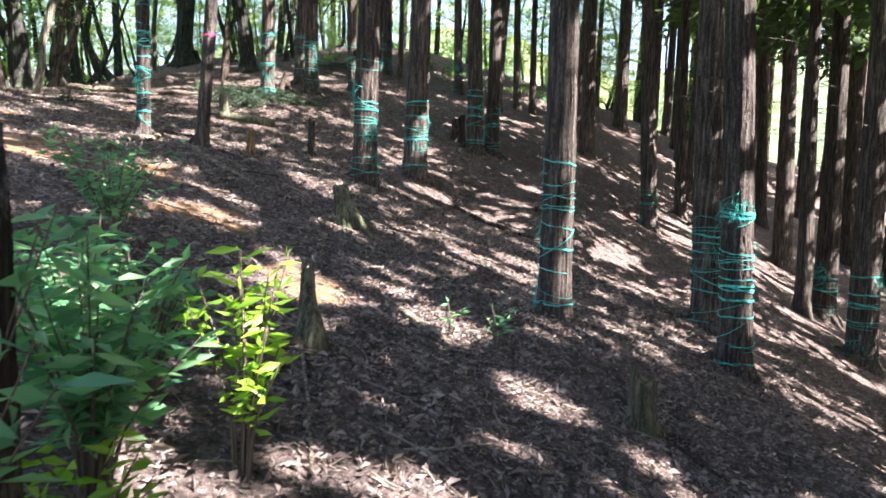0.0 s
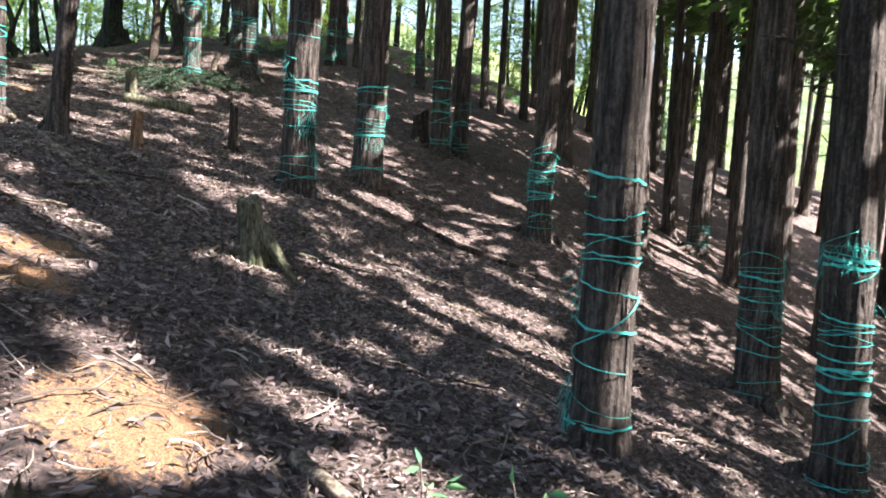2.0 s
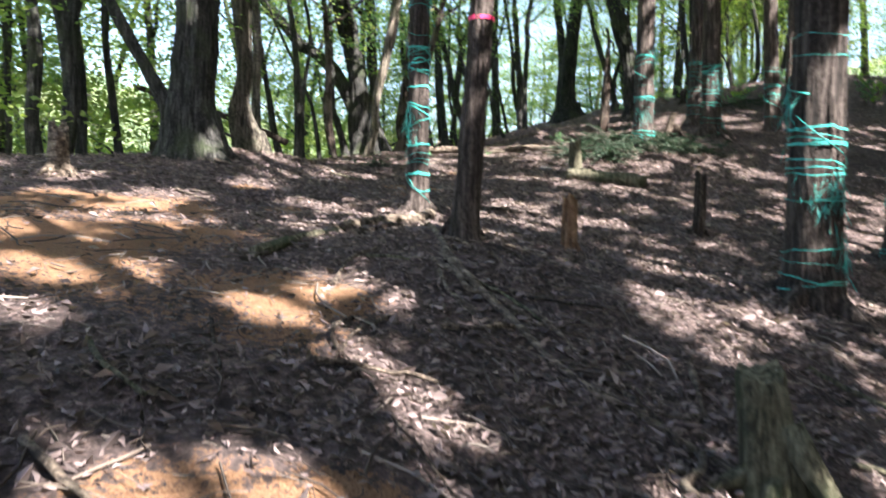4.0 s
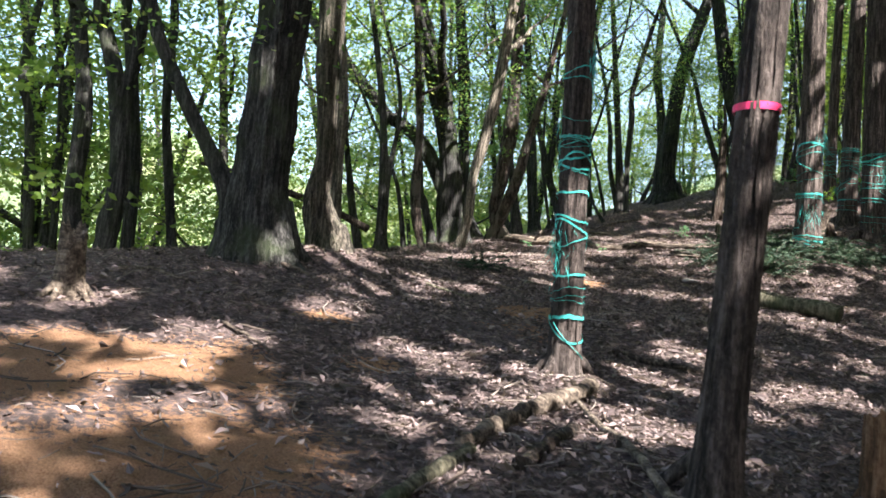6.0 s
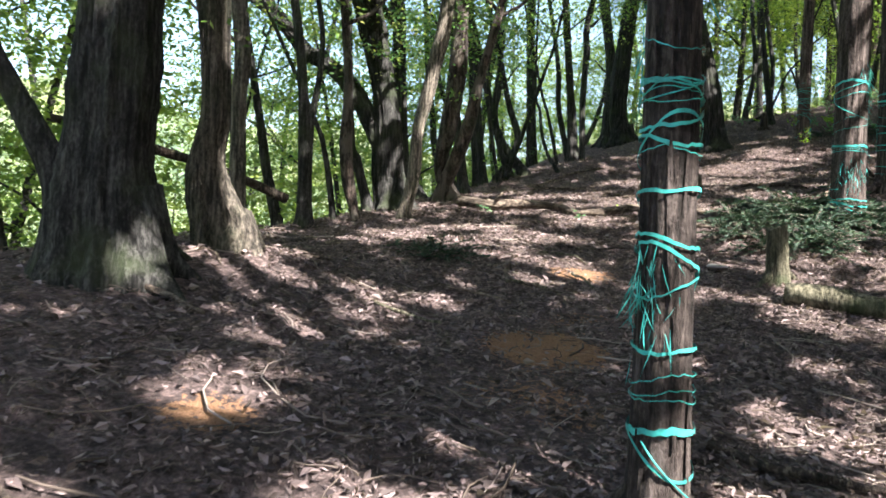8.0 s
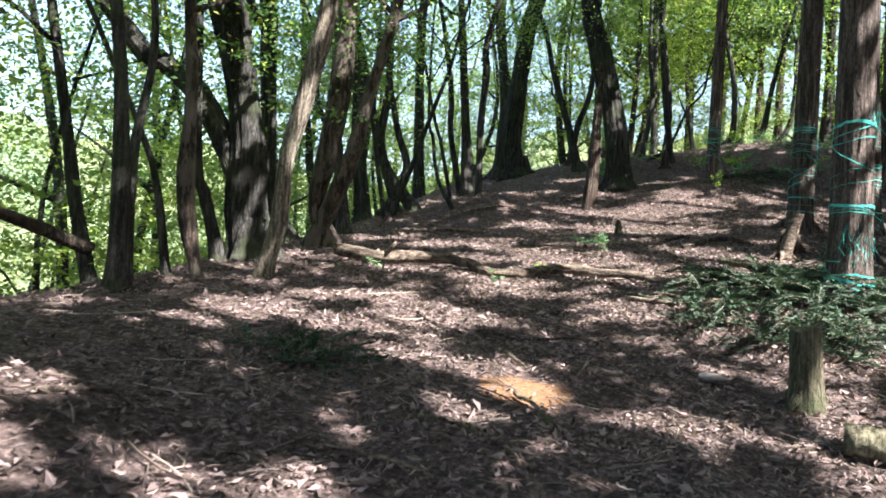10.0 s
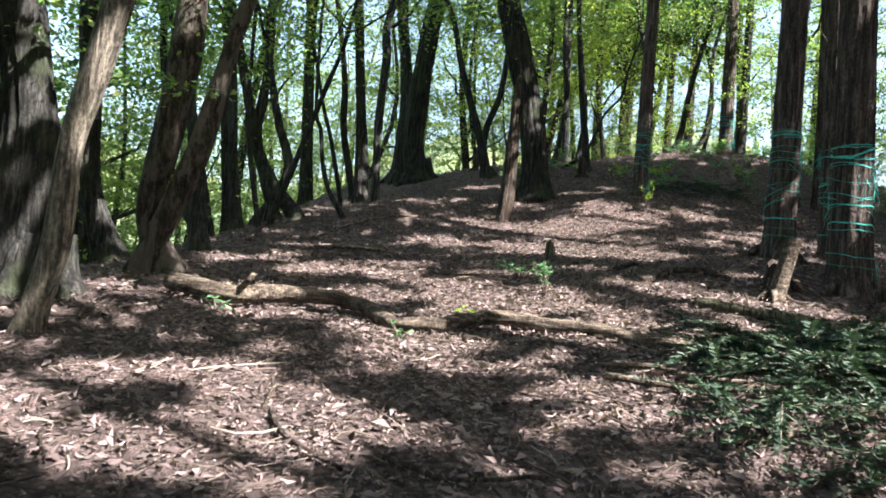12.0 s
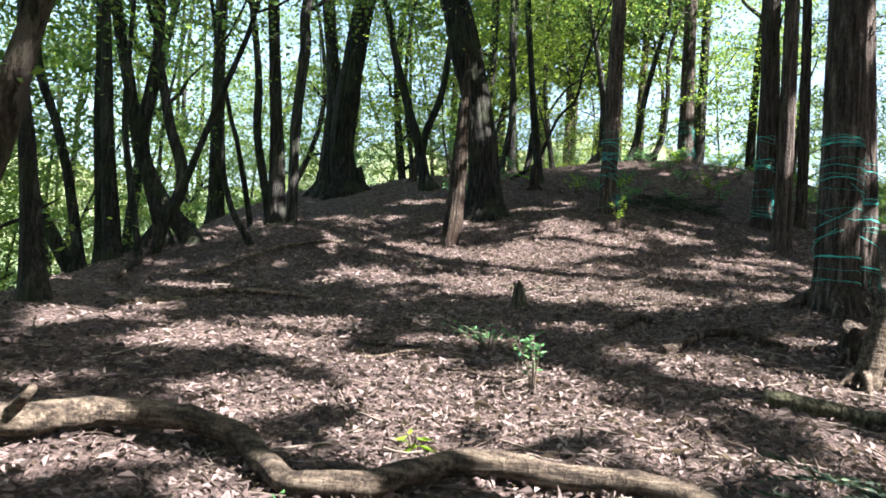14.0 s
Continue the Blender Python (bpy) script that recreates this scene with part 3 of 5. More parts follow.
cedar(10.61, 25.77, 0.197, -0.066, 0.007)
# plantation rows farther down the slope and behind the walk
set_out = [(o.location.x, o.location.y) for o in scene.objects if o.name.startswith("cedar_tree")]
patterns = [cedar(26.0 + 2.6 * i, 12.0 + 3.1 * i, 0.15 + 0.03 * i, 0.01 * i - 0.01, 0.0) for i in range(4)]
g = np.random.default_rng(5)
for i in range(13):
    for j in range(21):
        x, y = -1.0 + 2.75 * i + g.normal(0, 0.45), -12.0 + 2.75 * j + g.normal(0, 0.45)
        s, turn = g.uniform(0.8, 1.2), g.uniform(0, 360)
        if x < 0.5 + 0.55 * max(0, y - 27) or x > 24 or (y < 7 and x < 3.2 + 0.55 * max(y, 0)) or (7 <= y < 15 and x < 5.2) or (15 <= y < 24 and x < 3.0):
            continue
        if min((x - a) ** 2 + (y - b) ** 2 for a, b in set_out) < 2.2 or g.uniform() < 0.1:
            continue
        p = patterns[(i * 5 + j) % 4]
        place = pose(x, y, lie(x, y), g.normal(0, 1), g.normal(0, 1), turn) @ Matrix.Diagonal((s, s, g.uniform(0.9, 1.1), 1))
        copy_thing(p, place)
        set_out.append((x, y))

# ---- the broadleaved trees along the ridge ----
hardwood(-7.81, 11.98, 0.250, (-0.04, -0.03, 0.56, 0.272), (-0.02, -0.01, 1.05, 0.239), (0.00, 0.00, 1.54, 0.225), (0.00, 0.00, 1.99, 0.226), (0.03, 0.02, 2.34, 0.241), words="stout broadleaved tree with deeply furrowed dark bark")
hardwood(-8.09, 11.79, 0.097, (0.02, 0.01, 0.50, 0.097), (-0.15, -0.10, 0.93, 0.078), (-0.33, -0.23, 1.31, 0.073), (-0.52, -0.35, 1.71, 0.066), (-0.67, -0.45, 2.07, 0.061), (-0.73, -0.49, 2.32, 0.059), low_spray=False)
hardwood(-7.84, 12.97, 0.164, (-0.14, -0.09, 0.52, 0.131), (-0.10, -0.07, 0.96, 0.099), (-0.12, -0.08, 1.46, 0.110), (-0.15, -0.10, 1.96, 0.121), (-0.15, -0.10, 2.49, 0.133), bark=PALE_BARK, low_spray=False, words="sunlit pale-barked tree on the brow")
hardwood(-10.34, 11.67, 0.108, (-0.03, -0.02, 0.36, 0.108), (-0.08, -0.05, 0.87, 0.086), (-0.05, -0.03, 1.57, 0.103), (-0.07, -0.05, 2.15, 0.086), (-0.17, -0.11, 2.78, 0.072), (-0.20, -0.14, 3.01, 0.069), low_spray=False)
hardwood(-9.91, 11.72, 0.093, (0.08, 0.06, 0.76, 0.106), (0.05, 0.03, 1.37, 0.095), (-0.04, -0.02, 1.93, 0.095), (-0.15, -0.10, 2.38, 0.084), (-0.22, -0.15, 2.72, 0.084), low_spray=False)
hardwood(-9.91, 11.72, 0.061, (0.08, 0.05, 0.93, 0.061), (0.06, 0.04, 1.66, 0.073), (0.12, 0.08, 2.12, 0.067), (0.17, 0.11, 2.63, 0.062), (0.18, 0.12, 2.75, 0.062), low_spray=False)
hardwood(-10.34, 12.28, 0.068, (0.01, 0.00, 1.17, 0.073), (-0.08, -0.06, 2.09, 0.067), (-0.17, -0.11, 2.76, 0.061), (-0.22, -0.15, 3.13, 0.061), low_spray=False)
hardwood(-9.81, 12.51, 0.048, (-0.10, -0.07, 0.85, 0.057), (-0.18, -0.12, 1.57, 0.051), (-0.19, -0.13, 2.30, 0.054), (-0.20, -0.13, 2.86, 0.046), low_spray=False)
hardwood(-9.50, 16.90, 0.043, (-0.12, -0.03, 0.46, 0.079), (-0.18, -0.04, 0.91, 0.088), (-0.18, -0.04, 1.42, 0.063), (-0.19, -0.05, 1.93, 0.053), (-0.24, -0.06, 2.39, 0.053), bark=FLAKY_BARK, low_spray=False)
hardwood(-9.74, 18.18, 0.205, (-0.13, -0.03, 0.57, 0.220), (-0.15, -0.04, 1.24, 0.180), (-0.28, -0.07, 1.96, 0.170), (-0.40, -0.10, 2.42, 0.176), (-0.48, -0.12, 2.73, 0.181))
hardwood(-9.83, 18.15, 0.123, (-0.12, -0.03, 0.78, 0.123), (-0.36, -0.09, 1.33, 0.123), (-0.69, -0.17, 1.83, 0.118), (-0.98, -0.24, 2.07, 0.108), (-1.25, -0.30, 2.23, 0.103), (-1.41, -0.34, 2.36, 0.098), low_spray=False)
hardwood(-10.64, 20.31, 0.129, (-0.28, -0.07, 0.79, 0.100), (-0.37, -0.09, 1.81, 0.101), (-0.43, -0.11, 2.64, 0.112), (-0.47, -0.12, 3.26, 0.118))
hardwood(-9.02, 17.23, 0.072, (0.12, 0.03, 0.55, 0.082), (0.15, 0.04, 1.12, 0.074), (0.27, 0.07, 1.65, 0.083), (0.36, 0.09, 2.10, 0.092), (0.44, 0.11, 2.54, 0.096), bark=PALE_BARK, low_spray=False, words="slim pale grey leaning stem")
hardwood(-9.53, 19.51, 0.117, (-0.21, -0.05, 0.53, 0.109), (-0.12, -0.03, 1.14, 0.132), (-0.02, -0.01, 1.88, 0.137), (0.01, 0.00, 2.56, 0.119), (0.01, 0.00, 3.05, 0.114), bark=FLAKY_BARK, words="leaning tree with flaking brown bark")
hardwood(-9.74, 19.37, 0.094, (0.27, 0.07, 0.68, 0.108), (0.45, 0.11, 1.21, 0.112), (0.58, 0.14, 1.85, 0.073), (0.73, 0.18, 2.46, 0.065), (0.87, 0.21, 3.08, 0.060), bark=FLAKY_BARK, low_spray=False)
hardwood(-10.85, 25.52, 0.106, (-0.49, -0.06, 0.55, 0.113), (-0.82, -0.10, 1.20, 0.098), (-1.05, -0.13, 2.08, 0.089), (-1.26, -0.15, 2.85, 0.076), (-1.40, -0.17, 3.39, 0.071), words="tree whose dark stem bends up in a crook from the brow")
hardwood(-11.54, 25.39, 0.082, (0.49, 0.06, 0.88, 0.082), (0.25, 0.03, 1.72, 0.070), (0.06, 0.01, 2.48, 0.057), (-0.03, -0.00, 3.02, 0.057), (-0.08, -0.01, 3.41, 0.044), low_spray=False)
hardwood(-11.20, 25.45, 0.092, (-0.44, -0.05, 1.29, 0.092), (-0.40, -0.05, 1.99, 0.085), (-0.36, -0.04, 2.46, 0.077), (-0.36, -0.04, 2.90, 0.070), rise=0.5, crown=False)
hardwood(-10.99, 24.70, 0.051, (0.28, 0.03, 0.79, 0.049), (0.51, 0.06, 1.52, 0.043), (0.75, 0.09, 2.26, 0.038), (0.95, 0.12, 2.86, 0.035), (1.08, 0.13, 3.46, 0.033), low_spray=False, words="slim dark pole-like stem leaning over the brow")
hardwood(-9.82, 24.95, 0.040, (-0.27, -0.03, 0.41, 0.043), (-0.42, -0.05, 0.87, 0.036), (-0.49, -0.06, 1.37, 0.032), (-0.61, -0.07, 1.88, 0.029), low_spray=False)
hardwood(-10.27, 27.09, 0.126, (-0.07, -0.01, 1.08, 0.108), (-0.16, -0.02, 1.96, 0.090), (-0.25, -0.03, 2.85, 0.080), (-0.34, -0.04, 3.75, 0.080))
hardwood(-9.58, 25.76, 0.061, (-0.04, -0.00, 0.86, 0.070), (-0.05, -0.01, 1.56, 0.076), (-0.01, -0.00, 2.44, 0.074), (-0.00, -0.00, 3.31, 0.064))
hardwood(-10.88, 31.84, 0.200, (0.07, 0.01, 1.06, 0.210), (0.03, 0.00, 2.18, 0.161), (-0.10, -0.01, 3.18, 0.136), (-0.27, -0.03, 4.55, 0.124))
hardwood(-10.29, 31.45, 0.260, (-0.19, -0.02, 0.87, 0.240), (-0.16, -0.02, 1.96, 0.240), (-0.04, -0.00, 3.19, 0.217), (0.15, 0.02, 4.44, 0.218))
hardwood(-8.52, 30.86, 0.120, (-0.20, -0.02, 0.81, 0.102), (-0.49, -0.06, 1.66, 0.084), (-0.82, -0.10, 2.68, 0.075), (-1.13, -0.14, 3.82, 0.061))
hardwood(-8.40, 30.95, 0.103, (-0.27, -0.03, 0.39, 0.103), (-0.21, -0.03, 1.14, 0.080), (0.02, 0.00, 1.86, 0.069), (0.11, 0.01, 2.62, 0.063), (0.13, 0.02, 3.56, 0.058), low_spray=False)
hardwood(-7.14, 28.10, 0.240, (-0.07, -0.01, 0.88, 0.235), (-0.20, -0.02, 1.72, 0.232), (-0.45, -0.06, 2.64, 0.233), (-0.65, -0.08, 3.39, 0.215), (-0.78, -0.09, 3.85, 0.206))
hardwood(-7.44, 26.13, 0.094, (0.04, 0.00, 0.50, 0.133), (0.06, 0.01, 1.21, 0.110), (0.07, 0.01, 1.77, 0.087), (0.08, 0.01, 2.24, 0.055), bark=DEAD_WOOD, rise=0.6, crown=False, kind="snag", words="split brown dead snag beside a broadleaved tree")
hardwood(-12.35, 25.36, 0.095, (-0.75, -0.09, 1.15, 0.089), (-0.90, -0.11, 2.08, 0.070), (-1.05, -0.13, 3.01, 0.064), (-1.14, -0.14, 3.79, 0.057))
hardwood(-11.44, 24.56, 0.095, (-0.15, -0.02, 0.97, 0.077), (-0.26, -0.03, 2.10, 0.071), (-0.35, -0.04, 2.96, 0.064), (-0.42, -0.05, 3.39, 0.061))
hardwood(-11.00, 24.40, 0.038, (-0.20, -0.02, 0.92, 0.041), (-0.32, -0.04, 1.61, 0.038), (-0.35, -0.04, 2.45, 0.031), low_spray=False)
hardwood(-10.90, 28.60, 0.071, (-0.35, -0.04, 1.43, 0.075), (-0.41, -0.05, 2.44, 0.065), (-0.65, -0.08, 3.85, 0.055), low_spray=False)
hardwood(-12.10, 25.00, 0.071, (-0.27, -0.03, 1.16, 0.067), (-0.51, -0.06, 1.96, 0.060), (-0.78, -0.10, 2.62, 0.056), (-0.95, -0.12, 3.45, 0.052), low_spray=False)
hardwood(-6.60, 33.50, 0.065, (0.11, 0.01, 1.31, 0.065), (-0.08, -0.01, 2.63, 0.060), (-0.24, -0.03, 4.24, 0.054))
hardwood(-7.20, 33.50, 0.065, (0.20, 0.02, 1.56, 0.065), (0.07, 0.01, 2.89, 0.060), (0.02, 0.00, 4.24, 0.055), low_spray=False)
hardwood(-4.10, 35.50, 0.083, (0.19, 0.02, 0.52, 0.083), (0.33, 0.04, 1.58, 0.071), (0.57, 0.07, 2.77, 0.066), (0.85, 0.10, 3.96, 0.060), (0.91, 0.11, 5.01, 0.053))
hardwood(-5.00, 35.50, 0.095, (0.22, 0.03, 0.41, 0.095), (0.19, 0.02, 1.70, 0.077), (-0.05, -0.01, 3.01, 0.071), (-0.34, -0.04, 4.32, 0.066))
hardwood(-3.60, 36.30, 0.074, (0.42, 0.05, 0.60, 0.074), (0.53, 0.07, 1.82, 0.061), (0.52, 0.06, 3.04, 0.056), (0.90, 0.11, 4.59, 0.049), low_spray=False)
hardwood(-6.90, 32.20, 0.040, (0.52, 0.06, 0.39, 0.040), (0.91, 0.11, 1.36, 0.030), (1.30, 0.16, 1.88, 0.028), (1.44, 0.18, 2.64, 0.025), low_spray=False, rise=2.5)
hardwood(-8.53, 13.77, 0.067, (-0.02, -0.01, 1.20, 0.064), (-0.03, -0.01, 1.87, 0.067), bark=PALE_BARK, low_spray=False)
hardwood(-12.06, 12.20, 0.067, (-0.22, -0.15, 2.93, 0.060), (-0.35, -0.24, 3.81, 0.054))
hardwood(-12.67, 12.75, 0.047, (-0.08, -0.06, 3.66, 0.047), (-0.26, -0.18, 5.14, 0.044))
hardwood(-9.62, 16.02, 0.088, (-0.04, -0.02, 1.12, 0.067), (-0.17, -0.07, 2.40, 0.052))
hardwood(-10.84, 17.03, 0.075, (-0.21, -0.09, 0.90, 0.068), (-0.35, -0.14, 1.70, 0.056), low_spray=False)
hardwood(-11.80, 24.96, 0.088, (-0.20, -0.04, 1.87, 0.075), (-0.31, -0.06, 3.37, 0.061))
hardwood(-12.11, 25.92, 0.047, (-0.24, -0.05, 1.52, 0.047), (-0.41, -0.08, 2.94, 0.038), low_spray=False)
hardwood(-12.86, 30.85, 0.145, (-0.14, -0.03, 2.15, 0.131), (-0.27, -0.05, 4.81, 0.118))
hardwood(-10.32, 26.25, 0.038, (-0.30, -0.06, 1.20, 0.038), (-0.50, -0.10, 1.86, 0.033), low_spray=False)
hardwood(-9.91, 16.44, 0.050, (-0.01, -0.00, 1.13, 0.042), (0.06, 0.03, 2.53, 0.033))
hardwood(-9.85, 16.90, 0.041, (-0.14, -0.06, 0.84, 0.035), (-0.34, -0.14, 1.41, 0.029), low_spray=False)
hardwood(-10.00, 17.92, 0.072, (-0.19, -0.08, 0.69, 0.066), (-0.30, -0.12, 1.14, 0.053))
hardwood(-7.02, 35.46, 0.095, (-0.12, -0.01, 2.44, 0.088), (-0.21, -0.03, 4.68, 0.080))
hardwood(-10.44, 21.67, 0.096, (-0.19, -0.02, 1.29, 0.072), (-0.30, -0.04, 2.07, 0.058))
hardwood(-6.27, 31.85, 0.083, (-0.27, -0.03, 1.81, 0.071), (-0.48, -0.06, 3.75, 0.054))

# woodland beyond the ridge, stems with leaves down to the brow
def woodland_tree(seed, r, tall):
    g = np.random.default_rng(seed)
    root = new("woodland_tree")
    a, b = g.normal(0, 0.35, 2), g.normal(0, 0.7, 2)
    line = curve_through([(0, 0, -0.5), (0, 0, 0), (a[0], a[1], tall * 0.4), (b[0], b[1], tall)], 16)
    v, f = gather([tube(line, np.linspace(r * 1.2, r * 0.25, 16), 9, 0.05, seed, folds=(4, 5))])
    part("trunk", mesh("trunk", v, f, OAK_BARK), root)
    for i in range(4):
        at = g.integers(6, 15)
        az, s = g.uniform(0, 6.283), g.uniform(0.8, 1.9)
        p = line[at] + np.array([math.cos(az), math.sin(az), 0.6]) * np.linspace(0, s, 5)[:, None] + g.normal(0, 0.04, (5, 3))
        v, f = gather([tube(p, np.linspace(r * 0.4, 0.01, 5), 6)])
        part("limb", mesh("limb", v, f, OAK_BARK), root)
    cloud = leaf_cloud(seed + 300, 40, 130, 0.085, 2.1, tall * 0.12, tall * 1.08, WOOD_LEAF)
    part("crown", cloud, root)
    return tagged(root, "slender woodland tree with bright green leaves beyond the ridge", "tree", "woodland trees")


wood = [woodland_tree(60 + i, 0.05 + 0.022 * i, 6.5 + 0.9 * i) for i in range(5)]
for i, o in enumerate(wood):
    o.location = (-17.0 - 4 * i, 30.0 + 5 * i, lie(-17.0 - 4 * i, 30.0 + 5 * i))
g = np.random.default_rng(11)
made = 0
while made < 155:
    q = g.uniform()
    if q < 0.58:
        x, y = -12.2 - abs(g.normal(0, 6)), g.uniform(2, 50)
        if x > -12.6 - 0.12 * (y - 14):
            continue
    elif q < 0.90:
        x, y = g.uniform(-18, 16), 36.5 + abs(g.normal(0, 7))
    else:
        x, y = g.uniform(25, 42), g.uniform(-5, 55)
        if g.uniform() < 0.25:
            x, y = g.uniform(-14, 2), g.uniform(-16, -4)
    s = g.uniform(0.75, 1.45)
    copy_thing(wood[g.integers(0, 5)], pose(x, y, lie(x, y), g.normal(0, 3), g.normal(0, 3), g.uniform(0, 360)) @ Matrix.Diagonal((s, s, s, 1)))
    made += 1


# tall conifers beyond the crest
g = np.random.default_rng(15)
for i in range(11):
    x, y = -8.6 + 0.55 * i + g.normal(0, 0.3), 38.5 + 8 * g.uniform()
    copy_thing(patterns[i % 4], pose(x, y, lie(x, y), 0, 0, 77 * i) @ Matrix.Diagonal((0.8, 0.8, g.uniform(0.6, 0.8), 1)))
# unseen cedars added beside and behind the walk's start to shade the floor
cedar(5.9, 5.5, 0.16, 0.0, 0.0)
for x, y in ((7.2, 4.2), (3.3, 0.6), (4.4, 2.7), (1.7, -1.6), (4.7, -1.0), (0.2, -4.0), (3.0, -3.6), (-2.0, -2.6), (-2.2, -6.2), (-4.6, -4.4), (1.2, -6.4), (6.2, 1.4)):
    copy_thing(patterns[int(x + 8) % 4], pose(x, y, lie(x, y), 0, 0, 40 * x))


# ---- hill-shaped backdrop, added for the sunlit trees beyond the crest ----
def backdrop_hills():
    """Added backdrop that closes the view, lumpy like the crowns of trees."""
    az, q = np.meshgrid(np.radians(np.linspace(-150, 75, 420)), np.linspace(0, 1, 46))
    d = 62 + 75 * q
    x, y = -4 + d * np.sin(az), 16 + d * np.cos(az)
    g = np.random.default_rng(77)
    top = 20.5 + 4.0 * np.sin(2.3 * az + 0.6) + 3.5 * np.sin(7.1 * az + 2) + 2.0 * np.sin(17.0 * az)
    lump = np.abs(waves(x, y, 0.55, 71)) * 3.4 + np.abs(waves(x, y, 1.5, 72)) * 1.6 + g.normal(0, 0.22, x.shape)
    z = -14 + (top + 14) * np.sin(np.minimum(q * 1.25, 1) * 1.571) + lump
    i = np.arange(x.size).reshape(x.shape)
    f = np.stack([i[:-1, :-1], i[:-1, 1:], i[1:, 1:], i[1:, :-1]], -1).reshape(-1, 4)
    m, n, l, b = material("hazy_backdrop", 0.9)
    t, u = noise_node(n, l, 0.9, 8.0, rough=0.75), noise_node(n, l, 0.07, 3.0)
    # pale greens of low saturation: distance haze put into the colour
    r = ramp(n, [(0.33, (0.055, 0.08, 0.05)), (0.5, (0.125, 0.16, 0.09)), (0.68, (0.22, 0.24, 0.15))])
    l.new(t.outputs[0], r.inputs[0])
    tone = ramp(n, [(0.35, (0.8, 0.95, 1.0)), (0.65, (1.25, 1.15, 0.9))])
    l.new(u.outputs[0], tone.inputs[0])
    l.new(mixed(n, l, 1.0, r.outputs[0], tone.outputs[0], "MULTIPLY"), b.inputs["Base Color"])
    bumped(n, l, b, t.outputs[0], 1.0, 0.8)
    me = mesh("backdrop", np.stack([x, y, z], -1).reshape(-1, 3), f, m)
    return tagged(new("backdrop", me), "added hill-shaped backdrop in pale hazy green and yellow for sunlit trees beyond the crest", "hillside", kind="structure")


backdrop_hills()


# ---- stumps and fallen wood ----
def stump(x, y, r, tall, dx=0.0, dy=0.0, mat=None, jag=0.12, words="", seed=0, flare=0.5, taper=0.9, notch=0.0, spur=None):
    g = np.random.default_rng(3000 + seed)
    root = new("tree_stump")
    z0 = lie(x, y)
    root.location = (x, y, z0)
    n, seg = 16, 28
    s = np.linspace(0, 1, n)
    line = np.stack([dx * s**1.4, dy * s**1.4, -0.12 + (tall + 0.12) * s], -1)
    rad = r * (1 - (1 - taper) * s) * (1 + flare * np.exp(-s * tall / 0.10))
    torn_off = notch / (1 + np.exp(-(s - 0.55) / 0.05))
    rad = rad * (1 - torn_off)
    line[:, 0] -= 0.8 * r * torn_off
    v, q, t = tube(line, rad, seg, 0.09, seed + 50, folds=(4, 7, 11))
    th = np.arange(seg) / seg * 6.283
    torn = jag * (0.5 * np.sin(th + g.uniform(0, 6)) + 0.3 * np.sin(2 * th + g.uniform(0, 6)) + g.normal(0, 0.22, seg))
    ring = (n - 1) * seg
    v[ring : ring + seg, 2] += torn
    v[ring - seg : ring, 2] += torn * 0.5
    v[-1, 2] -= jag * 0.3
    pieces = [(v, q, t[:seg])]
    if spur:
        a = np.linspace(0, 1, 7)
        run = np.array([spur[0], spur[1]]) * (0.12 + 0.88 * a)[:, None]
        ground_z = np.array([lie(x + p, y + w) for p, w in run]) - z0
        pieces.append(tube(np.column_stack([run, ground_z + 0.26 * (1 - a) ** 1.3]), r * np.linspace(0.55, 0.2, 7), 10, 0.07, seed))
    vv, ff = gather(pieces)
    part("body", mesh("body", vv, ff, mat or STUMP_WOOD), root)
    top = np.concatenate([v[ring : ring + seg] * np.array([0.985, 0.985, 1]), v[-1:]])
    k = np.arange(seg)
    part("top", mesh("top", top, np.stack([k, (k + 1) % seg, np.full(seg, seg)], -1), mat or STUMP_WOOD), root)
    for _ in range(4):
        az, far = g.uniform(0, 6.283), r * g.uniform(1.8, 3.0)
        d = np.array([math.cos(az), math.sin(az)])
        p = d * np.linspace(0.7 * r, far, 5)[:, None]
        zz = np.array([lie(x + a, y + b) - z0 for a, b in p]) + np.linspace(0.08, -0.04, 5)
        v2, f2 = gather([tube(np.column_stack([p, zz]), np.linspace(0.4, 0.12, 5) * r, 7, 0.05, seed)])
        part("root", mesh("root", v2, f2, mat or STUMP_WOOD), root)
    return tagged(root, words or "old weathered grey-brown tree stump in leaf litter", "stump")


stump(-0.66, 4.12, 0.09, 0.46, -0.03, 0.09, jag=0.07, words="jagged rotten snag with a pointed mossy top", seed=1, flare=0.3, taper=0.5, notch=0.25)
stump(-1.02, 8.23, 0.10, 0.42, -0.06, 0.0, jag=0.04, words="sawn mossy grey stump beside a pale bleached stick", seed=2, flare=0.4, taper=0.8, spur=(0.32, -0.12))
stump(1.28, 4.71, 0.085, 0.33, jag=0.08, words="low grey rotting stump in leaf litter", seed=3)
stump(-2.60, 10.50, 0.056, 0.34, mat=ORANGE_WOOD, jag=0.06, words="slim stump with freshly torn orange wood", seed=4, flare=0.2)
stump(-2.20, 12.90, 0.055, 0.58, mat=DEAD_WOOD, jag=0.05, words="thin dark dead stub standing in litter", seed=5, flare=0.2)
stump(-7.06, 9.72, 0.085, 0.40, mat=LOG_WOOD, jag=0.12, words="broken stump with split orange-brown heartwood", seed=6, flare=0.7)
stump(-4.46, 15.80, 0.09, 0.46, -0.03, 0.0, jag=0.035, words="grey-green weathered stump beside cut cedar branches", seed=7, flare=0.35)
